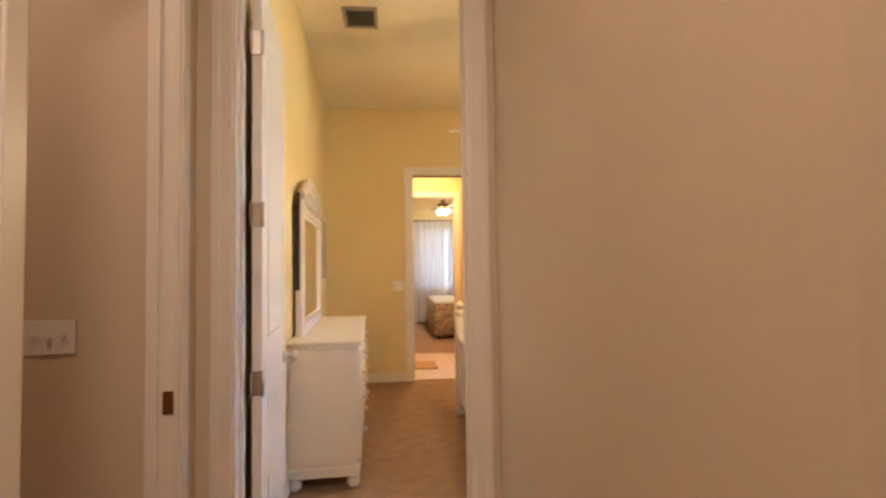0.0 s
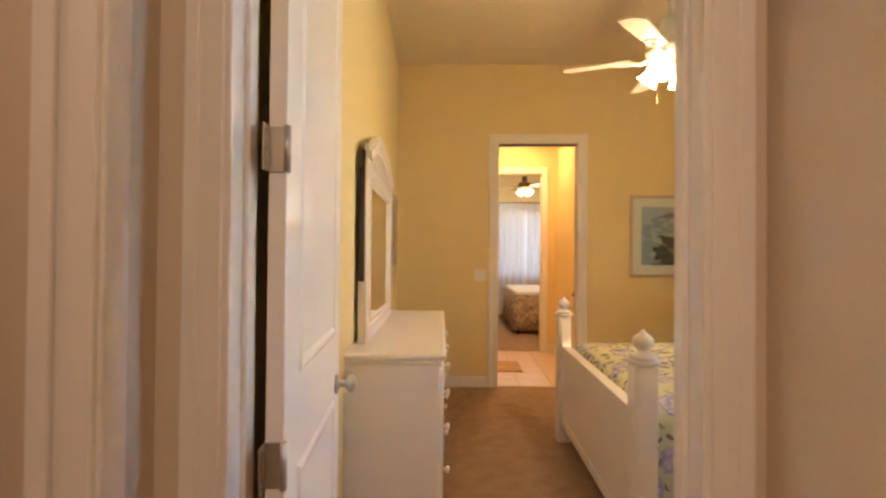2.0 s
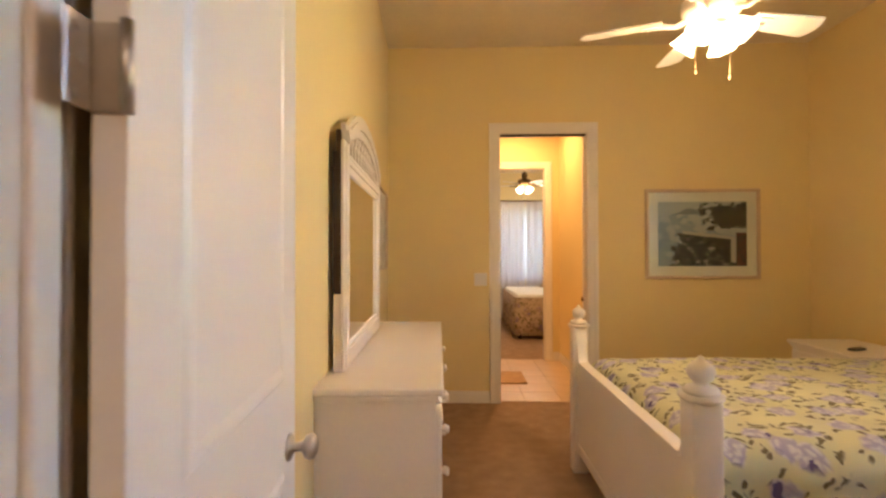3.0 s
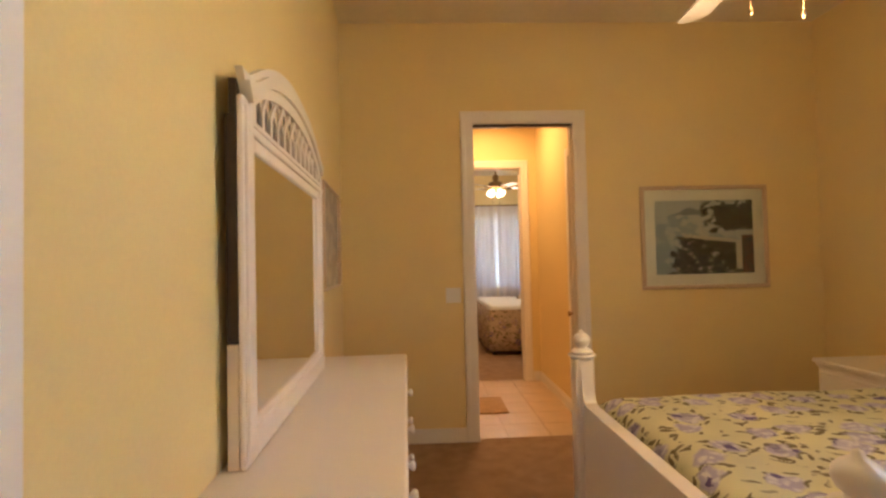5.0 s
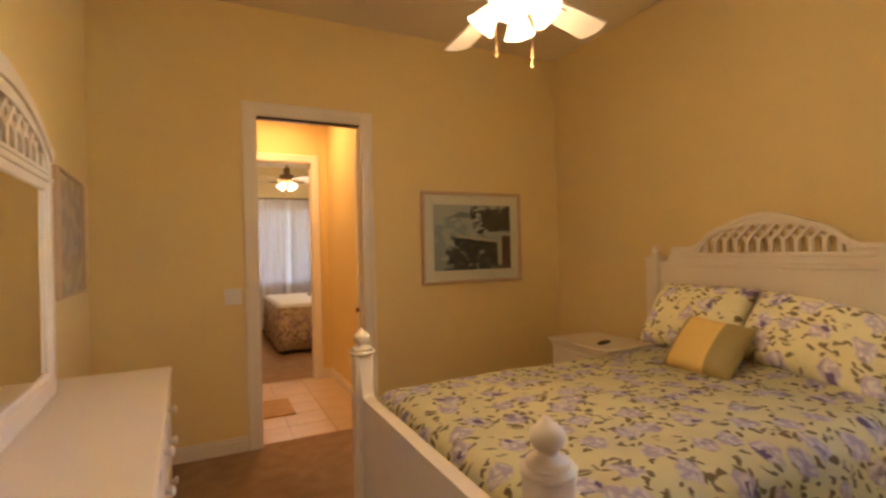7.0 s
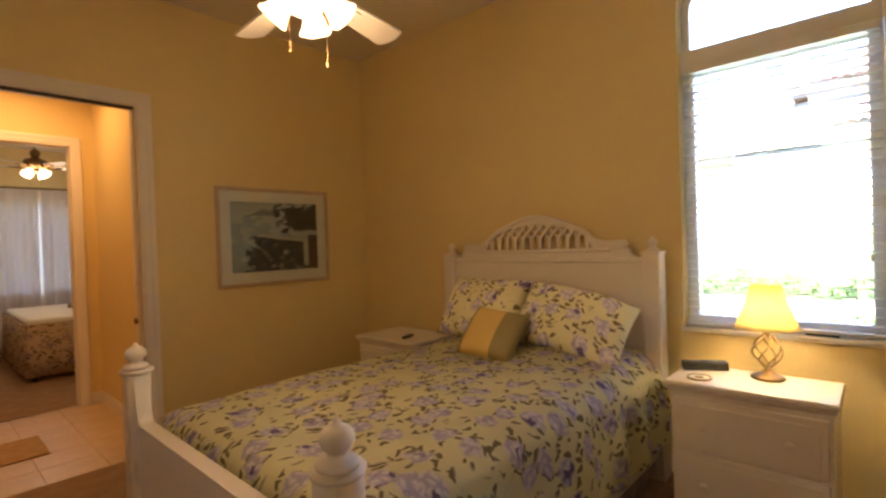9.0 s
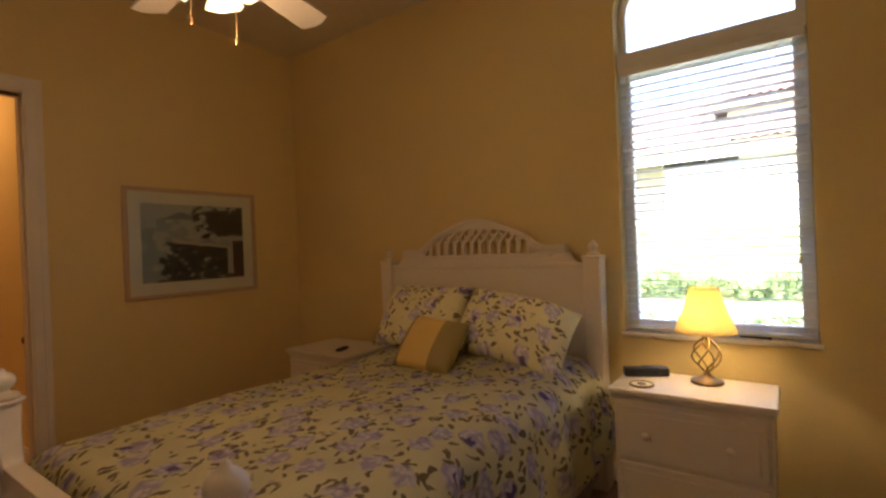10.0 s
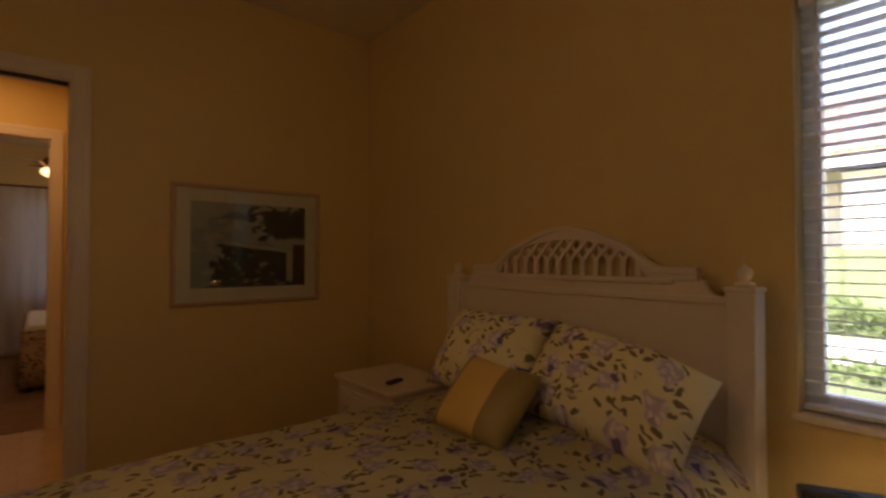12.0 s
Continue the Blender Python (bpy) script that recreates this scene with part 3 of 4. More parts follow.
# ---------- ceiling fans ----------
def ceiling_fan(m, drop, turn, label, lit=True, blade_mat=WHITE, body_mat=WHITE):
    """Origin on the ceiling; blades hang 'drop' below it."""
    f = thing("ceiling_fan", m, label, "ceiling fan")
    part("canopy", turned([(0.0, 0.0), (0.068, 0.0), (0.068, -0.012), (0.058, -0.035), (0.03, -0.060), (0.014, -0.066), (0.0, -0.066)], 28), body_mat, f)
    part("downrod", turned([(0.0, -0.05), (0.013, -0.05), (0.013, -drop + 0.09), (0.0, -drop + 0.09)], 14), body_mat, f)
    part("motor_housing", turned([(0.0, -drop + 0.215), (0.022, -drop + 0.215), (0.045, -drop + 0.195), (0.055, -drop + 0.150), (0.040, -drop + 0.118), (0.05, -drop + 0.10), (0.10, -drop + 0.085), (0.122, -drop + 0.060), (0.125, -drop + 0.02), (0.112, -drop - 0.005), (0.085, -drop - 0.025), (0.075, -drop - 0.05), (0.0, -drop - 0.05)], 36), body_mat, f)
    part("light_kit", turned([(0.0, -drop - 0.045), (0.060, -drop - 0.045), (0.075, -drop - 0.055), (0.075, -drop - 0.068), (0.06, -drop - 0.085), (0.02, -drop - 0.095), (0.0, -drop - 0.095)], 28), body_mat, f)
    blade = iron = None
    for k in range(5):
        mk = pose(0, 0, -drop - 0.005, 0, 0, turn + 72 * k)
        if blade is None:
            n = 10
            tip = [(0.535 + 0.028 * math.sin(math.pi * i / n), -0.068 + 0.136 * i / n) for i in range(n + 1)]
            bm = slab([(0.20, 0.05), (0.20, -0.05)] + tip, "z", -0.004, 0.004)
            bmesh.ops.rotate(bm, verts=bm.verts, cent=(0.2, 0, 0), matrix=Matrix.Rotation(radians(-12), 3, "X"))
            blade = part("blade", bm, blade_mat, f)
            blade.matrix_basis = mk
            bm = tube([(0.105, 0, -0.005), (0.15, 0, -0.022), (0.19, 0, -0.012), (0.26, 0, -0.007)], [0.012, 0.010, 0.012, 0.016], 8)
            block(bm, 0.20, 0.29, -0.035, 0.035, -0.013, -0.005, 0.003)
            bmesh.ops.rotate(bm, verts=[v for v in bm.verts if v.co.x > 0.19], cent=(0.2, 0, 0), matrix=Matrix.Rotation(radians(-12), 3, "X"))
            iron = part("blade_iron", bm, body_mat, blade)
        else:
            b2 = share(blade, f, mk)
            share(iron, b2, Matrix())
    bell = [(0.020, 0.0), (0.030, -0.012), (0.048, -0.045), (0.060, -0.085), (0.078, -0.115), (0.075, -0.116), (0.057, -0.085), (0.045, -0.045), (0.026, -0.013)]
    shade = bulb = arm = None
    for k in range(4):
        mk = pose(0, 0, -drop - 0.050, 0, 0, 45 + 90 * k) @ pose(0.070, 0, 0, 0, -42, 0) @ Matrix.Scale(0.80, 4)
        if shade is None:
            arm = part("lamp_arm", tube([(-0.05, 0, 0.02), (-0.01, 0, 0.012), (0.0, 0, -0.01)], 0.013, 10), body_mat, f)
            arm.matrix_basis = mk
            bm = bmesh.new()
            n = 24
            rings = [[bm.verts.new((r * (1 + (0.05 * math.cos(6 * 2 * math.pi * i / n) if j in (4, 5) else 0)) * math.cos(2 * math.pi * i / n), r * (1 + (0.05 * math.cos(6 * 2 * math.pi * i / n) if j in (4, 5) else 0)) * math.sin(2 * math.pi * i / n), z)) for i in range(n)] for j, (r, z) in enumerate(bell)]
            for a, c in zip(rings, rings[1:]):
                for i in range(n):
                    bm.faces.new((a[i], a[(i + 1) % n], c[(i + 1) % n], c[i])).smooth = True
            shade = part("glass_shade", bm, FROST, f, "frosted scalloped glass shade, lit")
            shade.matrix_basis = mk
            bulb = part("bulb", turned([(0.0, -0.02), (0.012, -0.022), (0.018, -0.045), (0.025, -0.062), (0.022, -0.080), (0.010, -0.090), (0.0, -0.091)], 14), BULB, shade)
        else:
            share(arm, f, mk)
            s2 = share(shade, f, mk, "frosted scalloped glass shade, lit")
            share(bulb, s2, Matrix())
    for x, y, l in ((0.05, -0.045, 0.19), (-0.05, 0.05, 0.13)):
        bm = tube([(x, y, -drop - 0.09), (x, y, -drop - 0.09 - l)], 0.0016, 6)
        turned([(0.0, 0.0), (0.004, -0.004), (0.0055, -0.015), (0.004, -0.026), (0.0, -0.028)], 10, (x, y, -drop - 0.085 - l), bm)
        part("pull_chain", bm, BRONZE, f)
    return f


ceiling_fan(pose(1.195, 2.81, ZC), 0.845, 14, "white five-blade ceiling fan with four lit glass shades")
ceiling_fan(pose(1.26, 9.3, 3.1), 0.50, 10, "white ceiling fan with lit glass shades in the guest room", body_mat=BRONZE)


# ---------- dresser and its mirror ----------
def knob_mesh():
    bm = turned([(0.0, 0.0), (0.009, 0.0), (0.008, 0.010), (0.015, 0.016), (0.018, 0.023), (0.014, 0.030), (0.0, 0.032)], 14)
    bmesh.ops.rotate(bm, verts=bm.verts, cent=(0, 0, 0), matrix=Matrix.Rotation(math.pi / 2, 3, "Y"))
    return bm


def bun_foot(h=0.075, r=0.042):
    return turned([(0.0, 0.0), (r * 0.55, 0.0), (r * 0.85, h * 0.18), (r, h * 0.45), (r * 0.85, h * 0.75), (r * 0.6, h * 0.88), (r * 0.75, h), (0.0, h)], 20)


def drawers(parent, x, y0, y1, rows, cols, knobs):
    """Drawer fronts facing +x, on the plane x. rows: (z0, z1) pairs."""
    knob = None
    w = (y1 - y0) / cols
    for z0, z1 in rows:
        for c in range(cols):
            a, b = y0 + c * w + 0.008, y0 + (c + 1) * w - 0.008
            bm = boxed(x, x + 0.016, a, b, z0, z1, 0.005)
            block(bm, x + 0.014, x + 0.021, a + 0.028, b - 0.028, z0 + 0.028, z1 - 0.028, 0.004)
            d = part("drawer_front", bm, WHITE, parent)
            for k in range(knobs):
                yk = (a + b) / 2 if knobs == 1 else a + (b - a) * (0.22 if k == 0 else 0.78)
                mk = pose(x + 0.021, yk, (z0 + z1) / 2)
                if knob is None:
                    knob = part("knob", knob_mesh(), WHITE, d)
                    knob.matrix_basis = mk
                else:
                    share(knob, d, mk)


def dresser():
    d = thing("dresser", pose(-0.418, 2.280, 0, 0, 0, 2.4), "long white lacquered dresser with round knobs and bun feet", "dresser")
    L, D, H = 1.66, 0.418, 0.887
    bm = boxed(0, D, 0.018, L - 0.018, 0.13, H - 0.028, 0.004)
    part("body", bm, WHITE, d)
    part("plinth", boxed(-0.004, D + 0.012, 0.008, L - 0.008, 0.075, 0.135, 0.008), WHITE, d)
    part("cornice", boxed(-0.004, D + 0.010, 0.010, L - 0.010, H - 0.050, H - 0.028, 0.006), WHITE, d)
    part("top", boxed(-0.006, D + 0.028, 0.0, L, H - 0.028, H, 0.009, 3), WHITE, d)
    for y in (0.045, L - 0.045):
        bm = turned([(0.0, 0.15), (0.016, 0.15), (0.021, 0.19), (0.015, 0.24), (0.018, 0.50), (0.015, 0.72), (0.021, 0.78), (0.016, 0.82), (0.0, 0.82)], 16, (D + 0.004, y, 0))
        part("corner_post", bm, WHITE, d)
    drawers(d, D, 0.075, L - 0.075, ((0.150, 0.350), (0.365, 0.565), (0.58, 0.69), (0.705, 0.825)), 3, 1)
    foot = None
    for x in (0.045, D - 0.03):
        for y in (0.06, L - 0.06):
            if foot is None:
                foot = part("bun_foot", bun_foot(), WHITE, d)
                foot.matrix_basis = pose(x, y, 0)
            else:
                share(foot, d, pose(x, y, 0))
    return d


dresser()


def lattice(y0, y1, zb, rise, x0, x1, count, bm_list):
    """Upright slats that split and cross into small diamonds under an arch."""
    mid, half = (y0 + y1) / 2, (y1 - y0) / 2

    def top(y):
        return zb + rise * math.sqrt(max(0.0, 1 - ((y - mid) / half) ** 2))

    for lean in (-1, 1):
        for i in range(count):
            ys = y0 + (y1 - y0) * (i + 0.5) / count
            pts, z = [], zb
            while len(pts) < 40:
                y = ys + lean * 0.95 * max(0.0, z - zb - 0.44 * rise)
                if y < y0 or y > y1 or z > top(y) + 0.012:
                    break
                pts.append((y, z))
                z += 0.012
            if len(pts) > 1:
                w = 0.0125
                xs = (x0, (x0 + x1) / 2 + 0.001) if lean < 0 else ((x0 + x1) / 2 - 0.001, x1)
                bm_list.append(ribbon([(y - w, z) for y, z in pts], [(y + w, z) for y, z in pts], "x", xs[0], xs[1]))


def dresser_mirror():
    """Local origin on the dresser's top at the mirror's foot; it faces +x, y along the wall."""
    y0, y1, zt = 0.0, 1.115, 0.842
    m = thing("dresser_mirror", pose(-0.402, 2.515, 0.888, 0, 0, 2.6), "white arched mirror with a lattice crest on the dresser", "mirror")
    w = 0.095
    bm = bmesh.new()
    for a, b, c, d in ((y0, y0 + w, 0.0, zt + 0.06), (y1 - w, y1, 0.0, zt + 0.06)):
        block(bm, 0.024, 0.040, a, b, c, d, 0.006)
        block(bm, 0.03, 0.048, a + 0.012, b - 0.03, c + 0.012, d - 0.02, 0.006)
    block(bm, 0.024, 0.040, y0 + w, y1 - w, 0.0, 0.105, 0.006)
    block(bm, 0.03, 0.048, y0 + w - 0.03, y1 - w + 0.03, 0.012, 0.082, 0.006)
    block(bm, 0.024, 0.040, y0 + w, y1 - w, zt - 0.06, zt + 0.01, 0.006)
    block(bm, 0.03, 0.05, y0 + 0.02, y1 - 0.02, zt - 0.028, zt - 0.006, 0.005)
    block(bm, 0.03, 0.046, y0 + 0.03, y1 - 0.03, zt + 0.0, zt + 0.016, 0.004)
    part("frame", bm, WHITE, m)
    n, mid = 48, (y0 + y1) / 2
    inner, outer, ridge_a, ridge_b = [], [], [], []
    for i in range(n + 1):
        a = math.pi * i / n
        u = -math.cos(a)
        inner.append((mid + u * (mid - w * 0.75), zt + 0.01 + 0.150 * math.sin(a)))
        ear = 0.006 * min(1.0, max(0.0, abs(u) - 0.80) / 0.08)
        outer.append((mid + u * mid * 1.012, zt + 0.118 + 0.155 * max(0.0, 1 - (u / 0.88) ** 2) ** 0.9 + ear))
        for lst, k in ((ridge_a, 0.35), (ridge_b, 0.75)):
            lst.append((inner[-1][0] * (1 - k) + outer[-1][0] * k, inner[-1][1] * (1 - k) + outer[-1][1] * k))
    bm = ribbon(inner, outer, "x", 0.024, 0.042)
    ribbon(ridge_a, ridge_b, "x", 0.038, 0.054, bm)
    part("crest", bm, WHITE, m)
    slats = []
    lattice(y0 + w * 0.75, y1 - w * 0.75, zt + 0.012, 0.150, 0.024, 0.036, 12, slats)
    for b in slats:
        part("lattice_slat", b, WHITE, m)
    part("mirror_glass", boxed(0.026, 0.030, y0 + w - 0.006, y1 - w + 0.006, 0.099, zt - 0.054), MIRROR, m, "clear mirror glass")
    part("backing_board", boxed(0.004, 0.0225, y0 + 0.006, y1 - 0.006, 0.30, zt + 0.10), DARKWOOD, m, "unfinished dark backing board")
    for y in (y0 + 0.015, y1 - 0.065):
        part("support_post", boxed(-0.006, 0.0225, y - 0.008, y + 0.05, 0.0, 0.298, 0.003), WHITE, m)
        part("support_post_upper", boxed(-0.012, 0.003, y + 0.01, y + 0.05, 0.30, zt + 0.02, 0.003), DARKWOOD, m, "dark unpainted batten")
    return m


dresser_mirror()


# ---------- framed pictures ----------
def painted(w, h, nx, ny, rule, mats):
    """A flat print made of brush-size patches, x to the right and z up, facing -y."""
    bm = bmesh.new()
    vs = [[bm.verts.new((w * i / nx, 0, h * j / ny)) for i in range(nx + 1)] for j in range(ny + 1)]
    for j in range(ny):
        for i in range(nx):
            f = bm.faces.new((vs[j][i], vs[j][i + 1], vs[j + 1][i + 1], vs[j + 1][i]))
            f.material_index = rule((i + 0.5) / nx, (j + 0.5) / ny)
    return bm


def harbour(u, v):
    n = noise.noise(Vector((u * 9, v * 9, 1.3)))
    n2 = noise.noise(Vector((u * 13, v * 19, 7.7))) + 0.6 * noise.noise(Vector((u * 31, v * 47, 2.7))) + 0.5 * noise.noise(Vector((u * 77, v * 90, 5.1)))
    if v > 0.58 + 0.05 * n + 0.07 * n2 and u > 0.52 + 0.10 * n + 0.25 * (0.8 - v) + 0.10 * n2 and v < 0.97 - 0.10 * (0.9 - u) + 0.12 * n2:
        return 3 if n2 < 0.22 else (5 if n2 < 0.5 else 4)
    if v > 0.80 and 0.18 < u < 0.55 and v < 0.80 + 0.10 * math.exp(-((u - 0.36) / 0.12) ** 2):
        return 2
    if abs(v - (0.52 - 0.16 * (u - 0.3))) < 0.022 and 0.28 < u < 0.86:
        return 6
    if 0.82 < u < 0.88 and 0.06 < v < 0.44:
        return 6
    if u > 0.88 and v < 0.52:
        return 7 if n2 < 0.2 else 3
    if v < 0.50 - 0.15 * (u - 0.3) and u > 0.14 + 0.25 * v + 0.05 * n + 0.08 * n2:
        return 3 if n2 < 0.14 else (5 if n2 < 0.26 else (4 if n2 < 0.50 else (8 if n2 < 0.62 else 6)))
    if v > 0.82:
        return 0
    return 0 if n + 0.8 * n2 + 1.2 * (v - 0.5) > 0.15 else 1


INKS = [plain("ink_" + k, c, 0.5) for k, c in (("pale_sky", (0.44, 0.46, 0.43)), ("sea_blue", (0.28, 0.34, 0.36)), ("hill_grey", (0.19, 0.23, 0.24)), ("tree_dark", (0.022, 0.028, 0.032)), ("leaf_green", (0.08, 0.12, 0.07)),
                                               ("grove", (0.05, 0.06, 0.055)), ("wall_cream", (0.50, 0.46, 0.38)), ("wine", (0.12, 0.04, 0.04)), ("bloom", (0.34, 0.20, 0.28)), ("taupe", (0.52, 0.45, 0.33)), ("dun", (0.42, 0.36, 0.26)))]


def framed_print(m, w, h, border, mat_w, label, rule, glass=True):
    p = thing("framed_picture", m, label, "picture")
    bm = bmesh.new()
    for a, b, c, d in ((0, w, 0, border), (0, w, h - border, h), (0, border, border, h - border), (w - border, w, border, h - border)):
        block(bm, a, b, -0.026, 0.0, c, d, 0.005)
        e = 0.3 * border
        block(bm, a + e, b - e, -0.031, -0.022, c + e, d - e, 0.003)
    part("frame", bm, FRAME, p)
    part("mat_board", boxed(border - 0.004, w - border + 0.004, -0.009, -0.002, border - 0.004, h - border + 0.004), MAT, p)
    bm = painted(w - 2 * (border + mat_w), h - 2 * (border + mat_w), 150, 112, rule, INKS)
    o = part("print", bm, INKS, p, "harbour landscape print in blue and dark green")
    o.matrix_basis = pose(border + mat_w, -0.0105, border + mat_w)
    if glass:
        g = part("picture_glass", boxed(border - 0.003, w - border + 0.003, -0.016, -0.014, border - 0.003, h - border + 0.003), GLASS, p)
        g.visible_shadow = False
    return p


framed_print(pose(1.752, YF - 0.002, 1.122), 1.012, 0.806, 0.030, 0.085, "harbour print in a thin light brown frame with cream mat", harbour)
framed_print(pose(left_wall_x(4.02) + 0.003, 4.02, 1.225, 0, 0, 93.15), 0.68, 0.62, 0.012, 0.0, "dim grey-brown landscape print on the wall behind the dresser", lambda u, v: 9 if noise.noise(Vector((u * 5, v * 6, 3.1))) > 0 else 10, False)


# ---------- bed ----------
HBX, FBX, BY0, BY1, HY0, HY1 = 3.09, 0.825, 2.185, 3.700, 2.240, 3.805      # head, foot, foot posts, head posts


def finial(z, at, bm=None, s=1.0, h=1.0):
    shape = ((0.0, 0.0), (0.040, 0.0), (0.057, 0.008), (0.060, 0.016), (0.050, 0.026), (0.027, 0.032), (0.025, 0.040), (0.038, 0.050), (0.047, 0.068), (0.044, 0.086), (0.029, 0.100), (0.014, 0.107), (0.010, 0.118), (0.0, 0.123))
    return turned([(q * s, z + v * h) for q, v in shape], 24, at, bm)


def bed():
    b = thing("bed", pose(0, 0, 0), "white lacquered full-size poster bed with lattice headboard", "bed")
    h = 0.047
    for y in (BY0, BY1):
        bm = boxed(FBX - h, FBX + h, y - h, y + h, 0.0, 0.895, 0.012, 3)
        turned([(0.0, 0.885), (0.05, 0.885), (0.066, 0.898), (0.068, 0.908), (0.0, 0.908)], 20, (FBX, y, 0), bm)
        p = part("foot_post", bm, WHITE, b)
        part("finial", finial(0.905, (FBX, y, 0), s=0.90), WHITE, p, "turned ball finial")
    n = 10
    a, c = BY0 + h - 0.002, BY1 - h + 0.002
    low = [(a + 0.075 * i / n, 0.675 + 0.185 * (1 - i / n) ** 2.4) for i in range(n + 1)]
    high = [(c - 0.075 * (1 - i / n), 0.675 + 0.185 * (i / n) ** 2.4) for i in range(n + 1)]
    line = low + high
    bm = ribbon([(u, 0.155) for u, v in line], line, "x", FBX - 0.016, FBX + 0.022)
    part("foot_panel", bm, WHITE, b)
    bm = ribbon([(u, v - 0.001) for u, v in line], [(u, v + 0.014) for u, v in line], "x", FBX - 0.026, FBX + 0.032)
    part("foot_cap_rail", bm, WHITE, b)
    part("foot_base_rail", boxed(FBX - 0.024, FBX + 0.028, a, c, 0.135, 0.19, 0.006), WHITE, b)
    for y in (BY0 + 0.05, BY1 + 0.02):
        part("side_rail", boxed(FBX + 0.03, HBX - 0.03, y - 0.014, y + 0.014, 0.14, 0.28, 0.005), WHITE, b)
    for y in (HY0, HY1):
        bm = boxed(HBX - 0.050, HBX + 0.055, y - 0.050, y + 0.050, 0.0, 1.312, 0.008, 3)
        block(bm, HBX - 0.057, HBX + 0.060, y - 0.056, y + 0.056, 1.310, 1.330, 0.008)
        p = part("head_post", bm, WHITE, b)
        part("finial", finial(1.328, (HBX, y, 0), s=0.58, h=0.74), WHITE, p, "turned ball finial")
    a, c = HY0 + 0.048, HY1 - 0.048
    mid = (HY0 + HY1) / 2
    part("head_panel", boxed(HBX - 0.012, HBX + 0.014, a, c, 0.30, 1.285, 0.003), WHITE, b)
    bm = boxed(HBX - 0.024, HBX + 0.024, a, c, 1.262, 1.292, 0.007)
    part("panel_moulding", bm, WHITE, b)
    # the rail stands up between two concave cuts beside the posts
    n = 8
    cut = [(0.030 + 0.055 * math.sin(math.pi / 2 * i / n), 1.290 + 0.060 * (1 - math.cos(math.pi / 2 * i / n))) for i in range(n + 1)]
    line = [(a + u, v) for u, v in cut] + [(c - u, v) for u, v in reversed(cut)]
    bm = slab(line, "x", HBX - 0.016, HBX + 0.018)
    part("head_rail", bm, WHITE, b)
    part("rail_cap", boxed(HBX - 0.030, HBX + 0.026, a + 0.20, c - 0.20, 1.330, 1.354, 0.006), WHITE, b)
    for s in (-1, 1):
        y0, y1 = sorted((mid + s * 0.43, mid + s * 0.625))
        bm = boxed(HBX - 0.024, HBX + 0.024, y0, y1, 1.346, 1.372, 0.005)
        block(bm, HBX - 0.034, HBX + 0.032, y0 - 0.008 * (s < 0), y1 + 0.008 * (s > 0), 1.370, 1.384, 0.005)
        block(bm, HBX - 0.028, HBX + 0.026, y0, y1, 1.382, 1.400, 0.005)
        part("crest_block", bm, WHITE, b)
    m, inner, outer = 48, [], []
    for i in range(m + 1):
        t = -1 + 2 * i / m
        y = mid + 0.47 * t
        arch_in = 1.352 + 0.172 * math.sqrt(max(0.0, 1 - (t * 0.47 / 0.415) ** 2))
        arch_out = 1.398 + 0.187 * math.cos(math.pi / 2 * min(1.0, abs(t) / 0.98)) ** 1.15
        inner.append((y, arch_in))
        outer.append((y, max(arch_out, arch_in + 0.03)))
    bm = ribbon(inner, outer, "x", HBX - 0.018, HBX + 0.018)
    ribbon([(y, z - 0.018) for y, z in outer], [(y, z + 0.006) for y, z in outer], "x", HBX - 0.030, HBX + 0.026, bm)
    part("crest_rail", bm, WHITE, b)
    slats = []
    lattice(mid - 0.415, mid + 0.415, 1.350, 0.172, HBX - 0.011, HBX + 0.011, 12, slats)
    for s in slats:
        part("lattice_slat", s, WHITE, b)
    return b


bed()

mattress = tagged(mesh_object("mattress", boxed(0.90, 3.05, 2.29, 3.65, 0.36, 0.66, 0.06, 4), LINEN), "white mattress under the bedspread", "mattress")
bm = bmesh.new()
n = 90
for i in range(n):
    y = [2.268 + 0.010 * math.sin(k * 0.9) for k in (i, i + 1)]
    x = [0.93 + (3.05 - 0.93) * k / n for k in (i, i + 1)]
    bm.faces.new([bm.verts.new(p) for p in ((x[0], y[0] - 0.02, 0.03), (x[1], y[1] - 0.02, 0.03), (x[1], y[1], 0.37), (x[0], y[0], 0.37))])
bmesh.ops.remove_doubles(bm, verts=bm.verts, dist=1e-4)
bmesh.ops.solidify(bm, geom=bm.faces[:], thickness=0.004)
tagged(mesh_object("bed_skirt", bm, SKIRT), "grey lilac gathered skirt under the bed", "bed skirt")


def cloth(nu, nv, place, name, mat, label, category, thick=0.0):
    """A sheet of cloth from a rule that gives (place, cloth coordinates)."""
    bm = bmesh.new()
    uvl = bm.loops.layers.uv.new("cloth")
    grid = [[place(i / nu, j / nv) for i in range(nu + 1)] for j in range(nv + 1)]
    vs = [[bm.verts.new(p) for p, _ in row] for row in grid]
    for j in range(nv):
        for i in range(nu):
            f = bm.faces.new((vs[j][i], vs[j][i + 1], vs[j + 1][i + 1], vs[j + 1][i]))
            f.smooth = True
            for l, (a, c) in zip(f.loops, ((j, i), (j, i + 1), (j + 1, i + 1), (j + 1, i))):
                l[uvl].uv = grid[a][c][1]
    if thick:
        bmesh.ops.solidify(bm, geom=bm.faces[:], thickness=thick)
    return tagged(mesh_object(name, bm, mat), label, category)


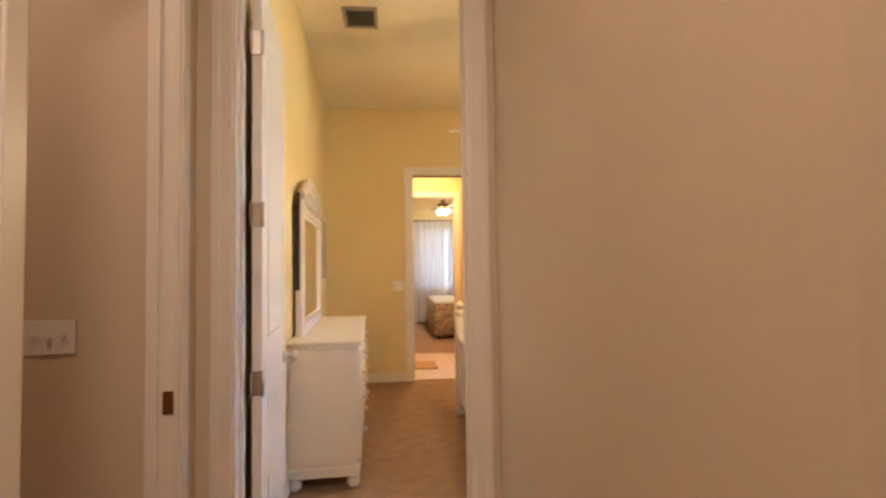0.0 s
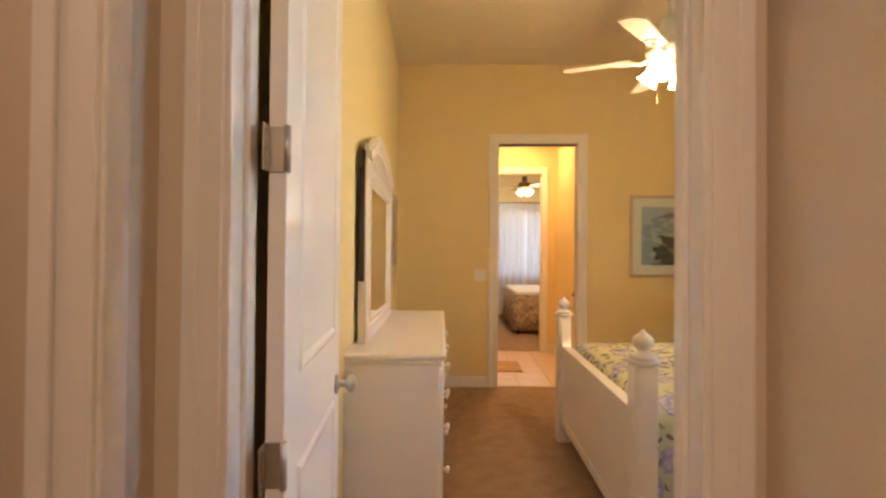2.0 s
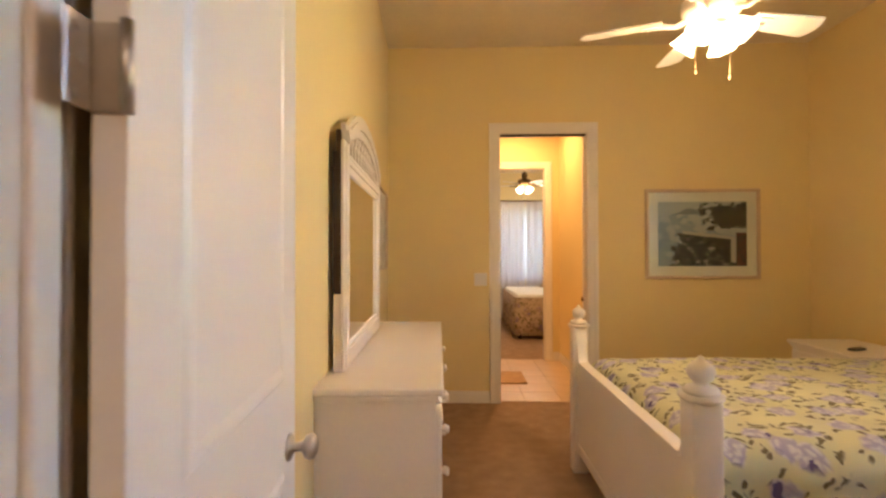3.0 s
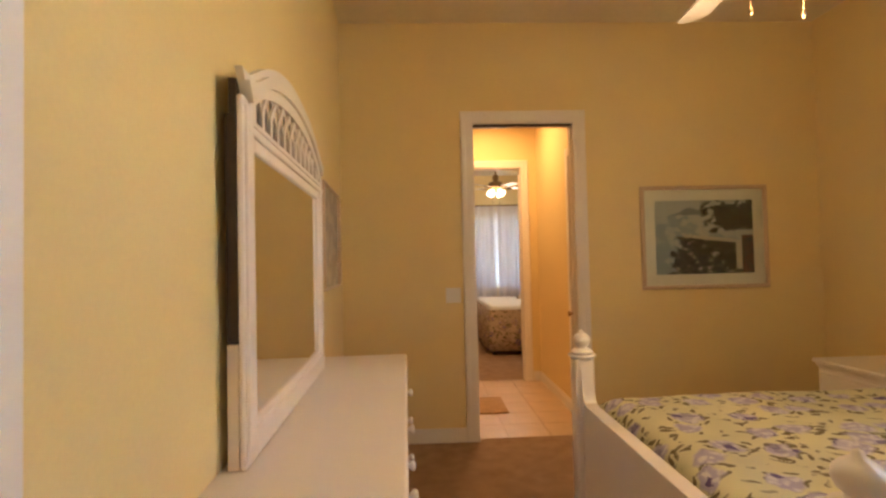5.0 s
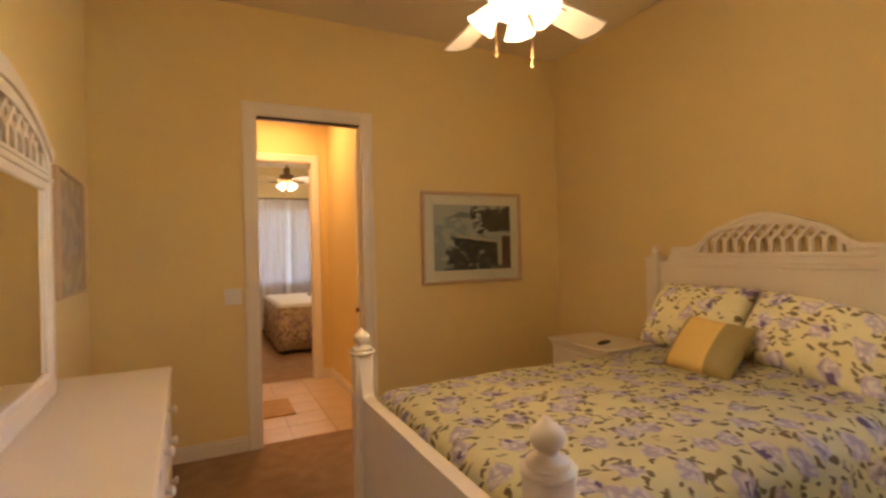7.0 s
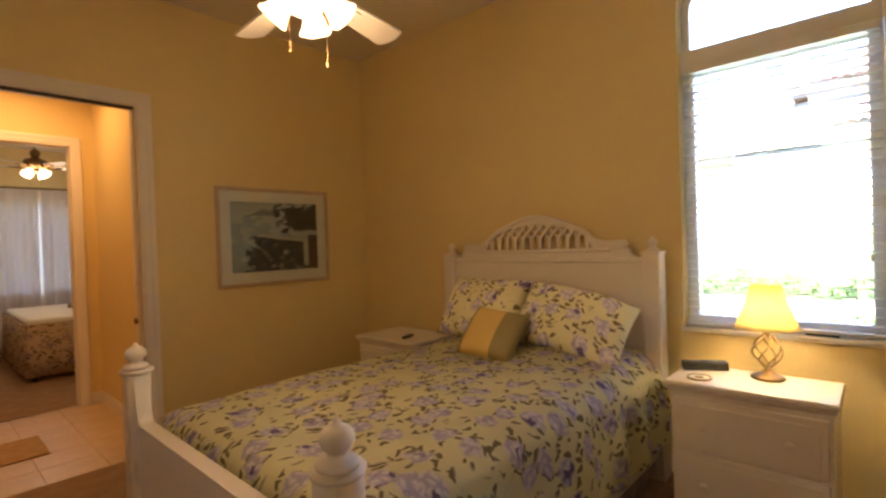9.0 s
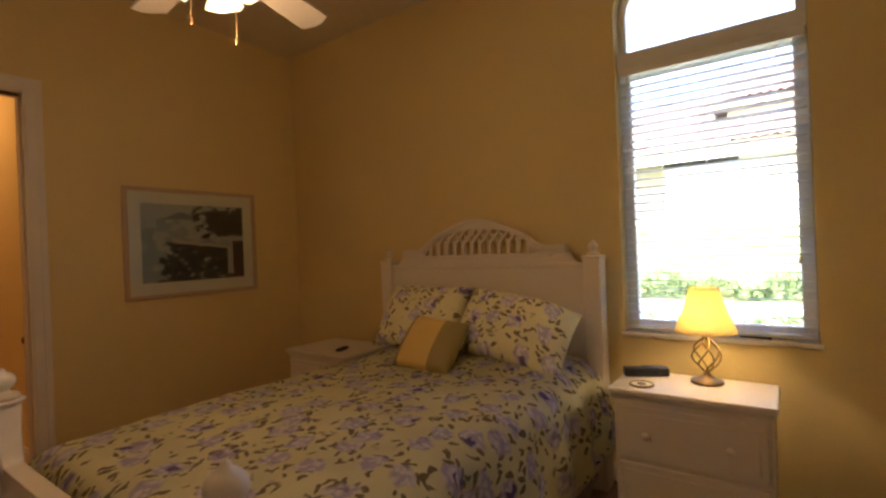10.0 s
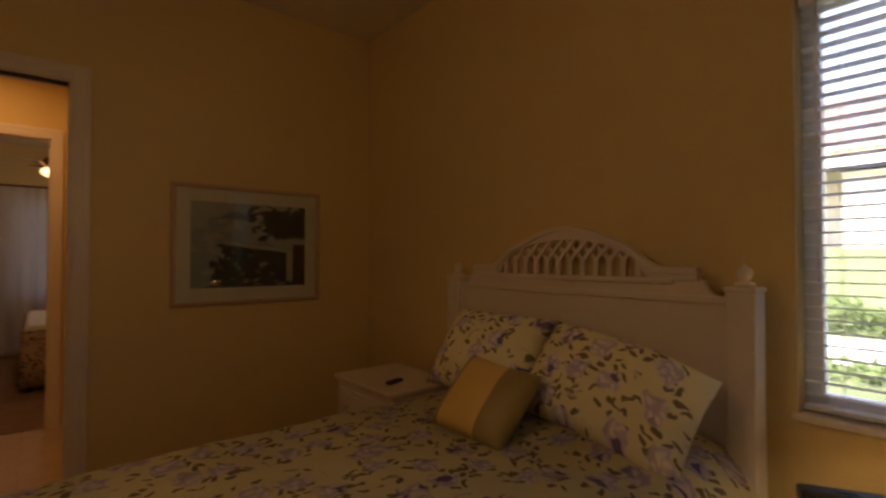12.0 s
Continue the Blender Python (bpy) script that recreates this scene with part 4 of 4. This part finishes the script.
def spread(u, v):
    """Bedspread: u along the bed from foot to head, v across, with rounded falls on the foot and both sides."""
    x0, x1, y0, y1, zt, r = 0.875, 3.04, 2.225, 3.675, 0.725, 0.11
    fall = 0.42
    lx, ly = (x1 - x0) + 0.30, (y1 - y0) + 2 * fall
    su, sv = -0.30 + lx * u, -fall + ly * v

    def drop(s, length):
        """How far in from the edge, and how far down, a point lies that is s along a line that bends over the edge at 0."""
        q = r * math.pi / 2
        if s > r:
            return s, 0.0
        if s > r - q:
            a = (r - s) / r
            return r - r * math.sin(a), r - r * math.cos(a)
        return 0.0, r + (r - q - s)

    ix, dx = drop(su + 0.02, 0)
    near, dn = drop(sv, 0)
    far, df = drop((y1 - y0) - sv, 0)
    x = x0 + ix
    y = y0 + near if sv < (y1 - y0) / 2 else y1 - far
    down = max(dx, dn, df) if max(dx, dn, df) > 0 else 0
    puff = 0.012 * noise.noise(Vector((x * 3.1, y * 3.3, 0.4))) + 0.006 * noise.noise(Vector((x * 9, y * 8, 2.2)))
    crown = 0.022 * math.sin(math.pi * min(1, max(0, (x - x0) / (x1 - x0)))) * math.sin(math.pi * min(1, max(0, (y - y0) / (y1 - y0))))
    head = 0.045 / (1 + math.exp(-(x - 2.62) * 14)) * min(1, max(0, (y - y0) / 0.2)) * min(1, max(0, (y1 - y) / 0.2))
    z = zt - down + (puff + crown + head) * (1 if down == 0 else max(0.0, 1 - down / 0.1))
    wave = 0.016 * math.sin(x * 17 + 1.5 * math.sin(x * 5)) * min(1.0, max(0.0, (down - 0.06) / 0.2))
    if dn > 0.05:
        y -= wave + 0.075 * min(1, dn / 0.3) * (0.35 + 0.65 * min(1.0, max(0.0, (x - x0) / 1.6)))
    if df > 0.05:
        y += wave + 0.02 * min(1, df / 0.4)
    return (x, y, z), (su, sv)


cloth(120, 110, spread, "bedspread", FLORAL, "yellow bedspread printed with lilac roses and dark leaves", "bedspread", 0.008)


def pillow(name, m, w, d, t, mat, label, shift, sag=0.0):
    """A soft pillow; local x and y across it, z through it."""
    bm = bmesh.new()
    uvl = bm.loops.layers.uv.new("cloth")
    n = 22
    for s in (1, -1):
        vs = []
        for j in range(n + 1):
            row = []
            for i in range(n + 1):
                a, c = 2 * i / n - 1, 2 * j / n - 1
                body = max(0.0, (1 - abs(a) ** 2.6) * (1 - abs(c) ** 2.6)) ** 0.5
                pinch = 1 - 0.05 * (1 - abs(c) ** 2) * abs(a) ** 3 - 0.0
                pinch2 = 1 - 0.07 * (1 - abs(a) ** 2) * abs(c) ** 3
                lump = 1 + 0.12 * noise.noise(Vector((a * 1.7 + shift, c * 1.7, s * 2.0)))
                row.append(bm.verts.new((a * w / 2 * pinch, c * d / 2 * pinch2 - sag * max(0.0, a + 0.2) ** 2, s * t / 2 * body * lump + 0.008 * noise.noise(Vector((a * 3, c * 3, shift))))))
            vs.append(row)
        for j in range(n):
            for i in range(n):
                q = [(j, i), (j, i + 1), (j + 1, i + 1), (j + 1, i)]
                if s < 0:
                    q = q[::-1]
                f = bm.faces.new([vs[a][c] for a, c in q])
                f.smooth = True
                for l, (a, c) in zip(f.loops, q):
                    l[uvl].uv = (shift + w * c / n + (2 if s < 0 else 0), 0.7 * shift + d * a / n)
    bmesh.ops.remove_doubles(bm, verts=bm.verts, dist=1e-4)
    ob = tagged(mesh_object(name, bm, mat), label, "pillow")
    ob.matrix_world = m
    return ob


# pillows lean on the headboard: local x along the headboard, local y up it
pillow("pillow", pose(2.86, 3.33, 0.955, 55, 0, -92), 0.68, 0.47, 0.22, FLORAL, "plump floral pillow leaning on the headboard", 3.1)
pillow("pillow", pose(2.82, 2.63, 0.930, 50, 4, -87) @ pose(0, 0, 0, 0, 0, -4), 0.72, 0.45, 0.24, FLORAL, "floral pillow sagging against the headboard", 7.7, 0.045)


def cushion(m):
    c = thing("cushion", m, "small gold and olive satin cushion on the bed", "cushion")
    w, d, t, n = 0.36, 0.35, 0.13, 18
    for name, a0, a1, mat in (("gold_band", -0.80, 0.30, GOLD), ("olive_end", -1.0, -0.80, OLIVE), ("olive_end", 0.30, 1.0, OLIVE)):
        bm = bmesh.new()
        for s in (1, -1):
            vs = [[None] * (n + 1) for _ in range(n + 1)]
            for j in range(n + 1):
                for i in range(n + 1):
                    a, q = a0 + (a1 - a0) * i / n, 2 * j / n - 1
                    body = max(0.0, (1 - abs(a) ** 3) * (1 - abs(q) ** 3)) ** 0.45
                    vs[j][i] = bm.verts.new((a * w / 2, q * d / 2 * (1 - 0.05 * (1 - a * a)), s * t / 2 * body))
            for j in range(n):
                for i in range(n):
                    q = (vs[j][i], vs[j][i + 1], vs[j + 1][i + 1], vs[j + 1][i])
                    bm.faces.new(q if s > 0 else q[::-1]).smooth = True
        bmesh.ops.remove_doubles(bm, verts=bm.verts, dist=1e-5)
        part(name, bm, mat, c)
    return c


cushion(pose(2.50, 2.985, 0.865, 46, 0, -80) @ pose(0, 0, 0, 0, 0, -8))


# ---------- nightstands ----------
def nightstand(m, L, label, H=0.730, D=0.46):
    """Origin at the back corner on the floor; faces -x here, so it is built facing +x and turned."""
    s = thing("nightstand", m, label, "nightstand", "nightstands beside the bed")
    bm = boxed(0.01, D, 0.02, L - 0.02, 0.07, H - 0.03, 0.005)
    part("body", bm, WHITE, s)
    part("plinth", boxed(0.0, D + 0.012, 0.008, L - 0.008, 0.05, 0.115, 0.008), WHITE, s)
    part("cornice", boxed(0.0, D + 0.010, 0.008, L - 0.008, H - 0.05, H - 0.028, 0.006), WHITE, s)
    part("top", boxed(-0.004, D + 0.03, 0.0, L, H - 0.028, H, 0.009, 3), WHITE, s)
    drawers(s, D, 0.03, L - 0.03, ((0.135, 0.395), (0.415, H - 0.075)), 1, 2 if L > 0.55 else 1)
    foot = None
    for x in (0.05, D - 0.03):
        for y in (0.05, L - 0.05):
            if foot is None:
                foot = part("bun_foot", bun_foot(0.052, 0.036), WHITE, s)
                foot.matrix_basis = pose(x, y, 0)
            else:
                share(foot, s, pose(x, y, 0))
    return s


nightstand(pose(2.965, 2.033, 0, 0, 0, 180), 0.655, "white two-drawer nightstand under the window", D=0.35)
nightstand(pose(3.07, 4.44, 0, 0, 0, 180), 0.65, "white two-drawer nightstand in the corner by the bed", 0.695)


def table_lamp(m):
    l = thing("table_lamp", m, "bronze cage table lamp with a lit yellow shade", "table lamp")
    part("base", turned([(0.0, 0.0), (0.066, 0.0), (0.070, 0.006), (0.064, 0.014), (0.045, 0.020), (0.028, 0.030), (0.016, 0.040), (0.013, 0.060), (0.0, 0.06)], 28), BRONZE, l)
    for k in range(6):
        pts = []
        for i in range(17):
            t = i / 16
            a = 2 * math.pi * k / 6 + 1.9 * t
            r = 0.010 + 0.052 * math.sin(math.pi * t) ** 0.9
            pts.append((r * math.cos(a), r * math.sin(a), 0.055 + 0.155 * t))
        part("cage_wire", tube(pts, 0.0042, 8), BRONZE, l)
    part("stem", turned([(0.0, 0.20), (0.016, 0.20), (0.018, 0.212), (0.010, 0.224), (0.008, 0.30), (0.0, 0.30)], 16), BRONZE, l)
    bm = bmesh.new()
    n, rings = 40, []
    prof = [(0.132, 0.238), (0.122, 0.262), (0.092, 0.345), (0.066, 0.425), (0.060, 0.445), (0.058, 0.444), (0.064, 0.424), (0.090, 0.344), (0.120, 0.262), (0.130, 0.239)]
    for r, z in prof:
        rings.append([bm.verts.new((r * math.cos(2 * math.pi * i / n), r * math.sin(2 * math.pi * i / n), z)) for i in range(n)])
    for a, c in zip(rings, rings[1:] + rings[:1]):
        for i in range(n):
            bm.faces.new((a[i], a[(i + 1) % n], c[(i + 1) % n], c[i])).smooth = True
    part("shade", bm, SHADE, l, "tapered yellow fabric shade, lit")
    part("bulb", turned([(0.0, 0.262), (0.012, 0.262), (0.014, 0.275), (0.026, 0.292), (0.022, 0.306), (0.0, 0.312)], 16), BULB, l)
    return l


table_lamp(pose(2.862, 1.655, 0.730))

clock = thing("alarm_clock", pose(2.865, 1.925, 0.730, 0, 0, -62), "low black plastic alarm clock on the nightstand", "alarm clock")
part("case", boxed(-0.105, 0.105, -0.03, 0.03, 0.0, 0.045, 0.010, 3), BLACK, clock)
part("display", boxed(-0.085, 0.05, -0.0312, -0.029, 0.010, 0.034, 0.001), SHADEGLASS, clock, "dark glossy display")
part("button", boxed(-0.02, 0.03, -0.012, 0.012, 0.044, 0.049, 0.002), BLACK, clock)
coaster = thing("coaster", pose(2.69, 1.905, 0.730), "round bronze-rimmed coaster on the nightstand", "coaster")
part("disc", turned([(0.0, 0.0), (0.050, 0.0), (0.052, 0.004), (0.046, 0.006), (0.0, 0.006)], 28), MAT, coaster)
part("rim", tube([(0.050 * math.cos(2 * math.pi * i / 28), 0.050 * math.sin(2 * math.pi * i / 28), 0.005) for i in range(28)], 0.005, 8, closed=True), BRONZE, coaster, "bronze rim")
part("emblem", turned([(0.0, 0.005), (0.022, 0.005), (0.02, 0.009), (0.0, 0.009)], 8), BRONZE, coaster)
remote = thing("remote_control", pose(2.745, 3.99, 0.695, 0, 0, 20), "black remote control on the corner nightstand", "remote control")
part("case", boxed(-0.062, 0.062, -0.022, 0.022, 0.0, 0.018, 0.006, 3), BLACK, remote)
part("key_pad", boxed(-0.048, 0.042, -0.014, 0.014, 0.017, 0.021, 0.002), SHADEGLASS, remote)

# ---------- window and blinds ----------
win = tagged(new("window_1"), "white arched window with a square pane below a transom", "window", kind="structure")
win.matrix_world = pose(0, 0, 0)
fx0, fx1 = XR + 0.085, XR + 0.145
bm = bmesh.new()
for a, b, c, d in ((WY0 + 0.001, WY0 + 0.06, WZ0, WZM), (WY1 - 0.06, WY1 - 0.001, WZ0, WZM), (WY0 + 0.06, WY1 - 0.06, WZ0, WZ0 + 0.06), (WY0 + 0.06, WY1 - 0.06, WZM - 0.04, WZM)):
    block(bm, fx0, fx1, a, b, c, d, 0.005)
part("window_frame", bm, VINYL, win)
part("transom_bar", boxed(XR + 0.03, fx1 + 0.02, WY0 + 0.001, WY1 - 0.001, WZM, WZM + 0.092, 0.006), VINYL, win)
g = part("pane", boxed(XR + 0.11, XR + 0.116, WY0 + 0.055, WY1 - 0.055, WZ0 + 0.055, WZM - 0.035), GLASS, win)
g.visible_shadow = False
mid, half = (WY0 + WY1) / 2, (WY1 - WY0) / 2
k = (half - 0.045) / half
inner = [(mid + (u - mid) * k, WZS + (v - WZS) * 0.87) for u, v in ARCH]
bm = ribbon(inner, [(mid + (u - mid) * 0.998, v - 0.001) for u, v in ARCH], "x", fx0, fx1)
block(bm, fx0, fx1, WY0 + 0.001, WY0 + 0.045, WZM + 0.092, WZS, 0.003)
block(bm, fx0, fx1, WY1 - 0.045, WY1 - 0.001, WZM + 0.092, WZS, 0.003)
part("arch_frame", bm, VINYL, win)
g = part("arch_pane", slab([(WY0 + 0.04, WZM + 0.09)] + [(mid + (u - mid) * 0.93, WZS + (v - WZS) * 0.9) for u, v in ARCH] + [(WY1 - 0.04, WZM + 0.09)], "x", XR + 0.11, XR + 0.116), GLASS, win)
g.visible_shadow = False
part("window_sill", boxed(XR - 0.03, XR + 0.085, WY0 - 0.012, WY1 + 0.012, WZ0 - 0.022, WZ0 + 0.002, 0.006), TRIM, win)

blind = thing("window_blind", pose(XR + 0.045, mid, 0), "white two-inch horizontal blinds tilted open in the window", "blinds")
bw = half - 0.012
part("head_rail", boxed(-0.028, 0.028, -bw, bw, WZM - 0.045, WZM - 0.002, 0.003), VINYL, blind)
part("bottom_rail", boxed(-0.025, 0.025, -bw, bw, WZ0 + 0.012, WZ0 + 0.030, 0.004), VINYL, blind)
slat = None
zs, step = WZ0 + 0.065, 0.0445
while zs < WZM - 0.06:
    m = pose(0, 0, zs, 0, 4, 0)
    if slat is None:
        bm = ribbon([(-0.025, 0.0), (-0.012, 0.0028), (0.0, 0.0036), (0.012, 0.0028), (0.025, 0.0)], [(-0.025, 0.0015), (-0.012, 0.0043), (0.0, 0.0051), (0.012, 0.0043), (0.025, 0.0015)], "y", -bw, bw)
        slat = part("slat", bm, SLAT, blind)
        slat.matrix_basis = m
    else:
        share(slat, blind, m)
    zs += step
for y in (-bw + 0.11, 0.0, bw - 0.11):
    bm = tube([(-0.024, y, WZ0 + 0.03), (-0.024, y, WZM - 0.04)], 0.0011, 5)
    tube([(0.024, y, WZ0 + 0.03), (0.024, y, WZM - 0.04)], 0.0011, 5, bm)
    part("ladder_cord", bm, VINYL, blind)
bm = tube([(-0.032, bw - 0.05, WZM - 0.04), (-0.034, bw - 0.05, 1.35)], 0.0035, 8)
part("tilt_wand", bm, VINYL, blind)
bm = tube([(-0.032, -bw + 0.05, WZM - 0.04), (-0.034, -bw + 0.05, 1.30)], 0.0015, 6)
turned([(0.0, 0.0), (0.007, -0.006), (0.009, -0.03), (0.0, -0.036)], 10, (-0.034, -bw + 0.05, 1.30), bm)
part("lift_cord", bm, MAT, blind)

pen = thing("pen", pose(XR + 0.02, 1.48, WZ0 + 0.002, 0, 0, 84), "dark pen lying on the window sill", "pen")
part("barrel", tube([(-0.07, 0, 0.006), (0.06, 0, 0.006), (0.07, 0, 0.006)], [0.006, 0.006, 0.002], 10), BLACK, pen)

# ---------- passage and guest room ----------
floor_tiles = bpy.data.objects["floor_passage"]
tile = None
for i in range(6):
    for j in range(6):
        x, y = PX1 - 0.0 - 0.34 * (i + 1), YF + 0.055 + 0.305 * j
        if x < -0.63:
            continue
        m = pose(x + 0.17, y + 0.1525, 0)
        if tile is None:
            tile = part("tile", boxed(-0.167, 0.167, -0.150, 0.150, -0.006, 0.0, 0.0015, 1), TILE, floor_tiles)
            tile.matrix_basis = m
        else:
            share(tile, floor_tiles, m)
tagged(mesh_object("bath_mat", boxed(0.02, 0.79, 5.70, 6.20, 0.001, 0.016, 0.006), RUG), "brown pile mat on the passage tiles", "mat")

gb = thing("guest_bed", pose(1.00, 8.40, 0), "guest bed with white cover and brown floral skirt", "bed")


bm = boxed(0.02, 1.48, 0.02, 1.98, 0.10, 0.56, 0.03)
part("box_spring", bm, LINEN, gb)
part("cover", boxed(0.0, 1.50, 0.0, 2.0, 0.60, 0.71, 0.05, 4), LINEN, gb, "smooth white cover")
bm = bmesh.new()
uvl = bm.loops.layers.uv.new("cloth")
n = 60
ring = []
for i in range(2 * n + 1):
    q = 3.5 * i / (2 * n)
    wave = 0.012 * math.sin(i * 1.1)
    ring.append((-0.02 - wave, 2.0 - q) if q < 1.98 else (q - 2.0, -0.02 - wave))
for i in range(2 * n):
    for z0, z1 in ((0.06, 0.34), (0.34, 0.66)):
        corners = ((i, z0), (i + 1, z0), (i + 1, z1), (i, z1))
        flare = {0.06: 0.022, 0.34: 0.010, 0.66: 0.0}
        f = bm.faces.new([bm.verts.new((ring[k][0] - flare[z] * (ring[k][0] < 0), ring[k][1] - flare[z] * (ring[k][1] < 0), z)) for k, z in corners])
        f.smooth = True
        for l, (k, z) in zip(f.loops, corners):
            l[uvl].uv = (3.5 * k / (2 * n), z)
bmesh.ops.remove_doubles(bm, verts=bm.verts, dist=1e-4)
bmesh.ops.solidify(bm, geom=bm.faces[:], thickness=0.006)
part("skirt", bm, FLORAL_B, gb, "gathered brown floral skirt")
for x in (0.06, 1.44):
    for y in (0.06, 1.94):
        part("leg", boxed(x - 0.025, x + 0.025, y - 0.025, y + 0.025, 0.0, 0.11, 0.004), DARKWOOD, gb)


def drape(x0, x1, name):
    bm = bmesh.new()
    n, rows = 110, 6
    vs = [[bm.verts.new((x0 + (x1 - x0) * i / n, 10.90 + 0.017 * math.sin(i * 0.36 + 0.7 * math.sin(i * 0.11)) * (0.6 + 0.4 * j / rows), 2.47 - 2.41 * j / rows)) for i in range(n + 1)] for j in range(rows + 1)]
    for j in range(rows):
        for i in range(n):
            bm.faces.new((vs[j][i], vs[j][i + 1], vs[j + 1][i + 1], vs[j + 1][i])).smooth = True
    return tagged(mesh_object(name, bm, SHEER), "white sheer curtain hanging in soft folds", "curtain", "guest room curtains")


drape(0.60, 1.49, "sheer_curtain")
drape(1.50, 2.40, "sheer_curtain")
rod = thing("curtain_rod", pose(0, 0, 0), "dark curtain rod over the guest room window", "curtain rod")
part("rod", tube([(0.50, 10.90, 2.485), (2.50, 10.90, 2.485)], 0.014, 10), BRONZE, rod)
for x in (0.56, 2.44):
    part("bracket", boxed(x - 0.012, x + 0.012, 10.90, 10.999, 2.475, 2.495, 0.002), BRONZE, rod)
win2 = tagged(new("window_2"), "white guest room window behind sheer curtains", "window", kind="structure")
bm = bmesh.new()
for a, b, c, d in ((0.75, 0.81, 0.85, 2.36), (2.19, 2.25, 0.85, 2.36), (0.81, 2.19, 0.85, 0.91), (0.81, 2.19, 2.30, 2.36), (1.48, 1.52, 0.91, 2.30)):
    block(bm, a, b, 11.03, 11.09, c, d, 0.004)
part("window_frame", bm, VINYL, win2)
g = part("pane", boxed(0.80, 2.20, 11.055, 11.06, 0.90, 2.31), GLASS, win2)
g.visible_shadow = False

# ---------- outside ----------
setting("ground", boxed(-400, 400, -400, 400, -0.45, -0.03), LAWN, "sunlit mown lawn beside the house", "lawn")
setting("path", boxed(9.6, 12.4, -30, 30, -0.03, -0.01), PATHWAY, "pale concrete path through the lawn", "path")
setting("bank", slab([(13.0, -0.03), (13.3, 0.22), (17.0, 1.70), (30.0, 1.72), (30.0, -0.03)], "y", -40, 40), LAWN, "raised grass bank in front of the neighbouring house", "lawn")


def hedge(name, count, x0, x1, height, seed, label):
    """Loose shrubs of small leaves along the lawn."""
    rng = random.Random(seed)
    verts, faces = [], []
    for k in range(count):
        x, y = rng.uniform(x0, x1), rng.uniform(-7, 9)
        z = -0.03 + (rng.random() ** 0.6) * height * (1 + 0.25 * math.sin(y * 2.1) + 0.18 * math.sin(y * 5.3))
        s = rng.uniform(0.04, 0.085)
        a = Vector((rng.gauss(0, 1), rng.gauss(0, 1), rng.gauss(0, 1))).normalized()
        b = a.orthogonal().normalized()
        p, i0 = Vector((x, y, z)), len(verts)
        verts += [p - a * s, p + b * s * 0.5, p + a * s, p - b * s * 0.5]
        faces.append((i0, i0 + 1, i0 + 2, i0 + 3))
    me = bpy.data.meshes.new(name)
    me.from_pydata([tuple(v) for v in verts], [], faces)
    me.materials.append(LEAF)
    return tagged(new(name, me), label, "hedge", kind="stuff")


hedge("hedge", 6500, 12.7, 13.5, 0.52, 5, "low leafy green hedge along the lawn")
hedge("border_plants", 3000, 8.3, 9.1, 0.22, 9, "low leafy border plants beside the path")

house = thing("neighbour_house", pose(0, 0, 0), "cream stucco house with a terracotta tile roof", "house")
NX, ZE = 17.0, 4.10
part("wall", boxed(NX, NX + 9, -22, 4.5, 1.6, ZE), STUCCO, house)
part("wall_return", boxed(NX + 1.6, NX + 9, 4.5, 16, 1.6, ZE), STUCCO, house)
part("fascia", boxed(NX - 0.66, NX - 0.62, -22.4, 16, ZE - 0.16, ZE + 0.04, 0.005), FASCIA, house, "tan painted fascia")
part("frieze", boxed(NX - 0.645, NX - 0.605, -22.4, 16, ZE - 0.38, ZE - 0.165, 0.005), STUCCO, house, "pale board below the fascia")
part("soffit", boxed(NX - 0.62, NX + 1.6, -22.4, 16, ZE - 0.18, ZE - 0.14), FASCIA, house)


def tiled_slope(x0, run, y0, y1, z0, pitch, count):
    """A slope of barrel tiles: round ribs that run up the roof."""
    bm = bmesh.new()
    cols = []
    for i in range(count * 4 + 1):
        y = y0 + (y1 - y0) * i / (count * 4)
        lift = 0.07 * abs(math.sin(math.pi * i / 4))
        cols.append([bm.verts.new((x0 + run * t, y, z0 + run * pitch * t + lift)) for t in (0, 1)])
    for a, c in zip(cols, cols[1:]):
        bm.faces.new((a[0], c[0], c[1], a[1]))
    bmesh.ops.solidify(bm, geom=bm.faces[:], thickness=0.03)
    return bm


part("roof", tiled_slope(NX - 0.74, 9.0, -22.4, 16, ZE + 0.04, 0.40, 150), ROOFTILE, house, "barrel-tiled roof slope")
part("upper_wall", boxed(NX + 2.2, NX + 8, -20, 2.9, ZE + 0.9, 5.75), STUCCO, house)
part("upper_fascia", boxed(NX + 1.6, NX + 8.4, -20.4, 3.3, 5.62, 5.86, 0.005), FASCIA, house, "tan painted upper fascia")
part("upper_roof", tiled_slope(NX + 1.5, 6.0, -20.5, 3.4, 5.87, 0.40, 90), ROOFTILE, house, "upper barrel-tiled roof slope")
w = part("window", boxed(NX - 0.02, NX - 0.005, 2.42, 4.56, 3.62, 3.86), VINYL, house)
part("window_pane", boxed(NX - 0.03, NX - 0.021, 2.46, 4.52, 3.65, 3.84), SHADEGLASS, w, "dark glass high under the eave")
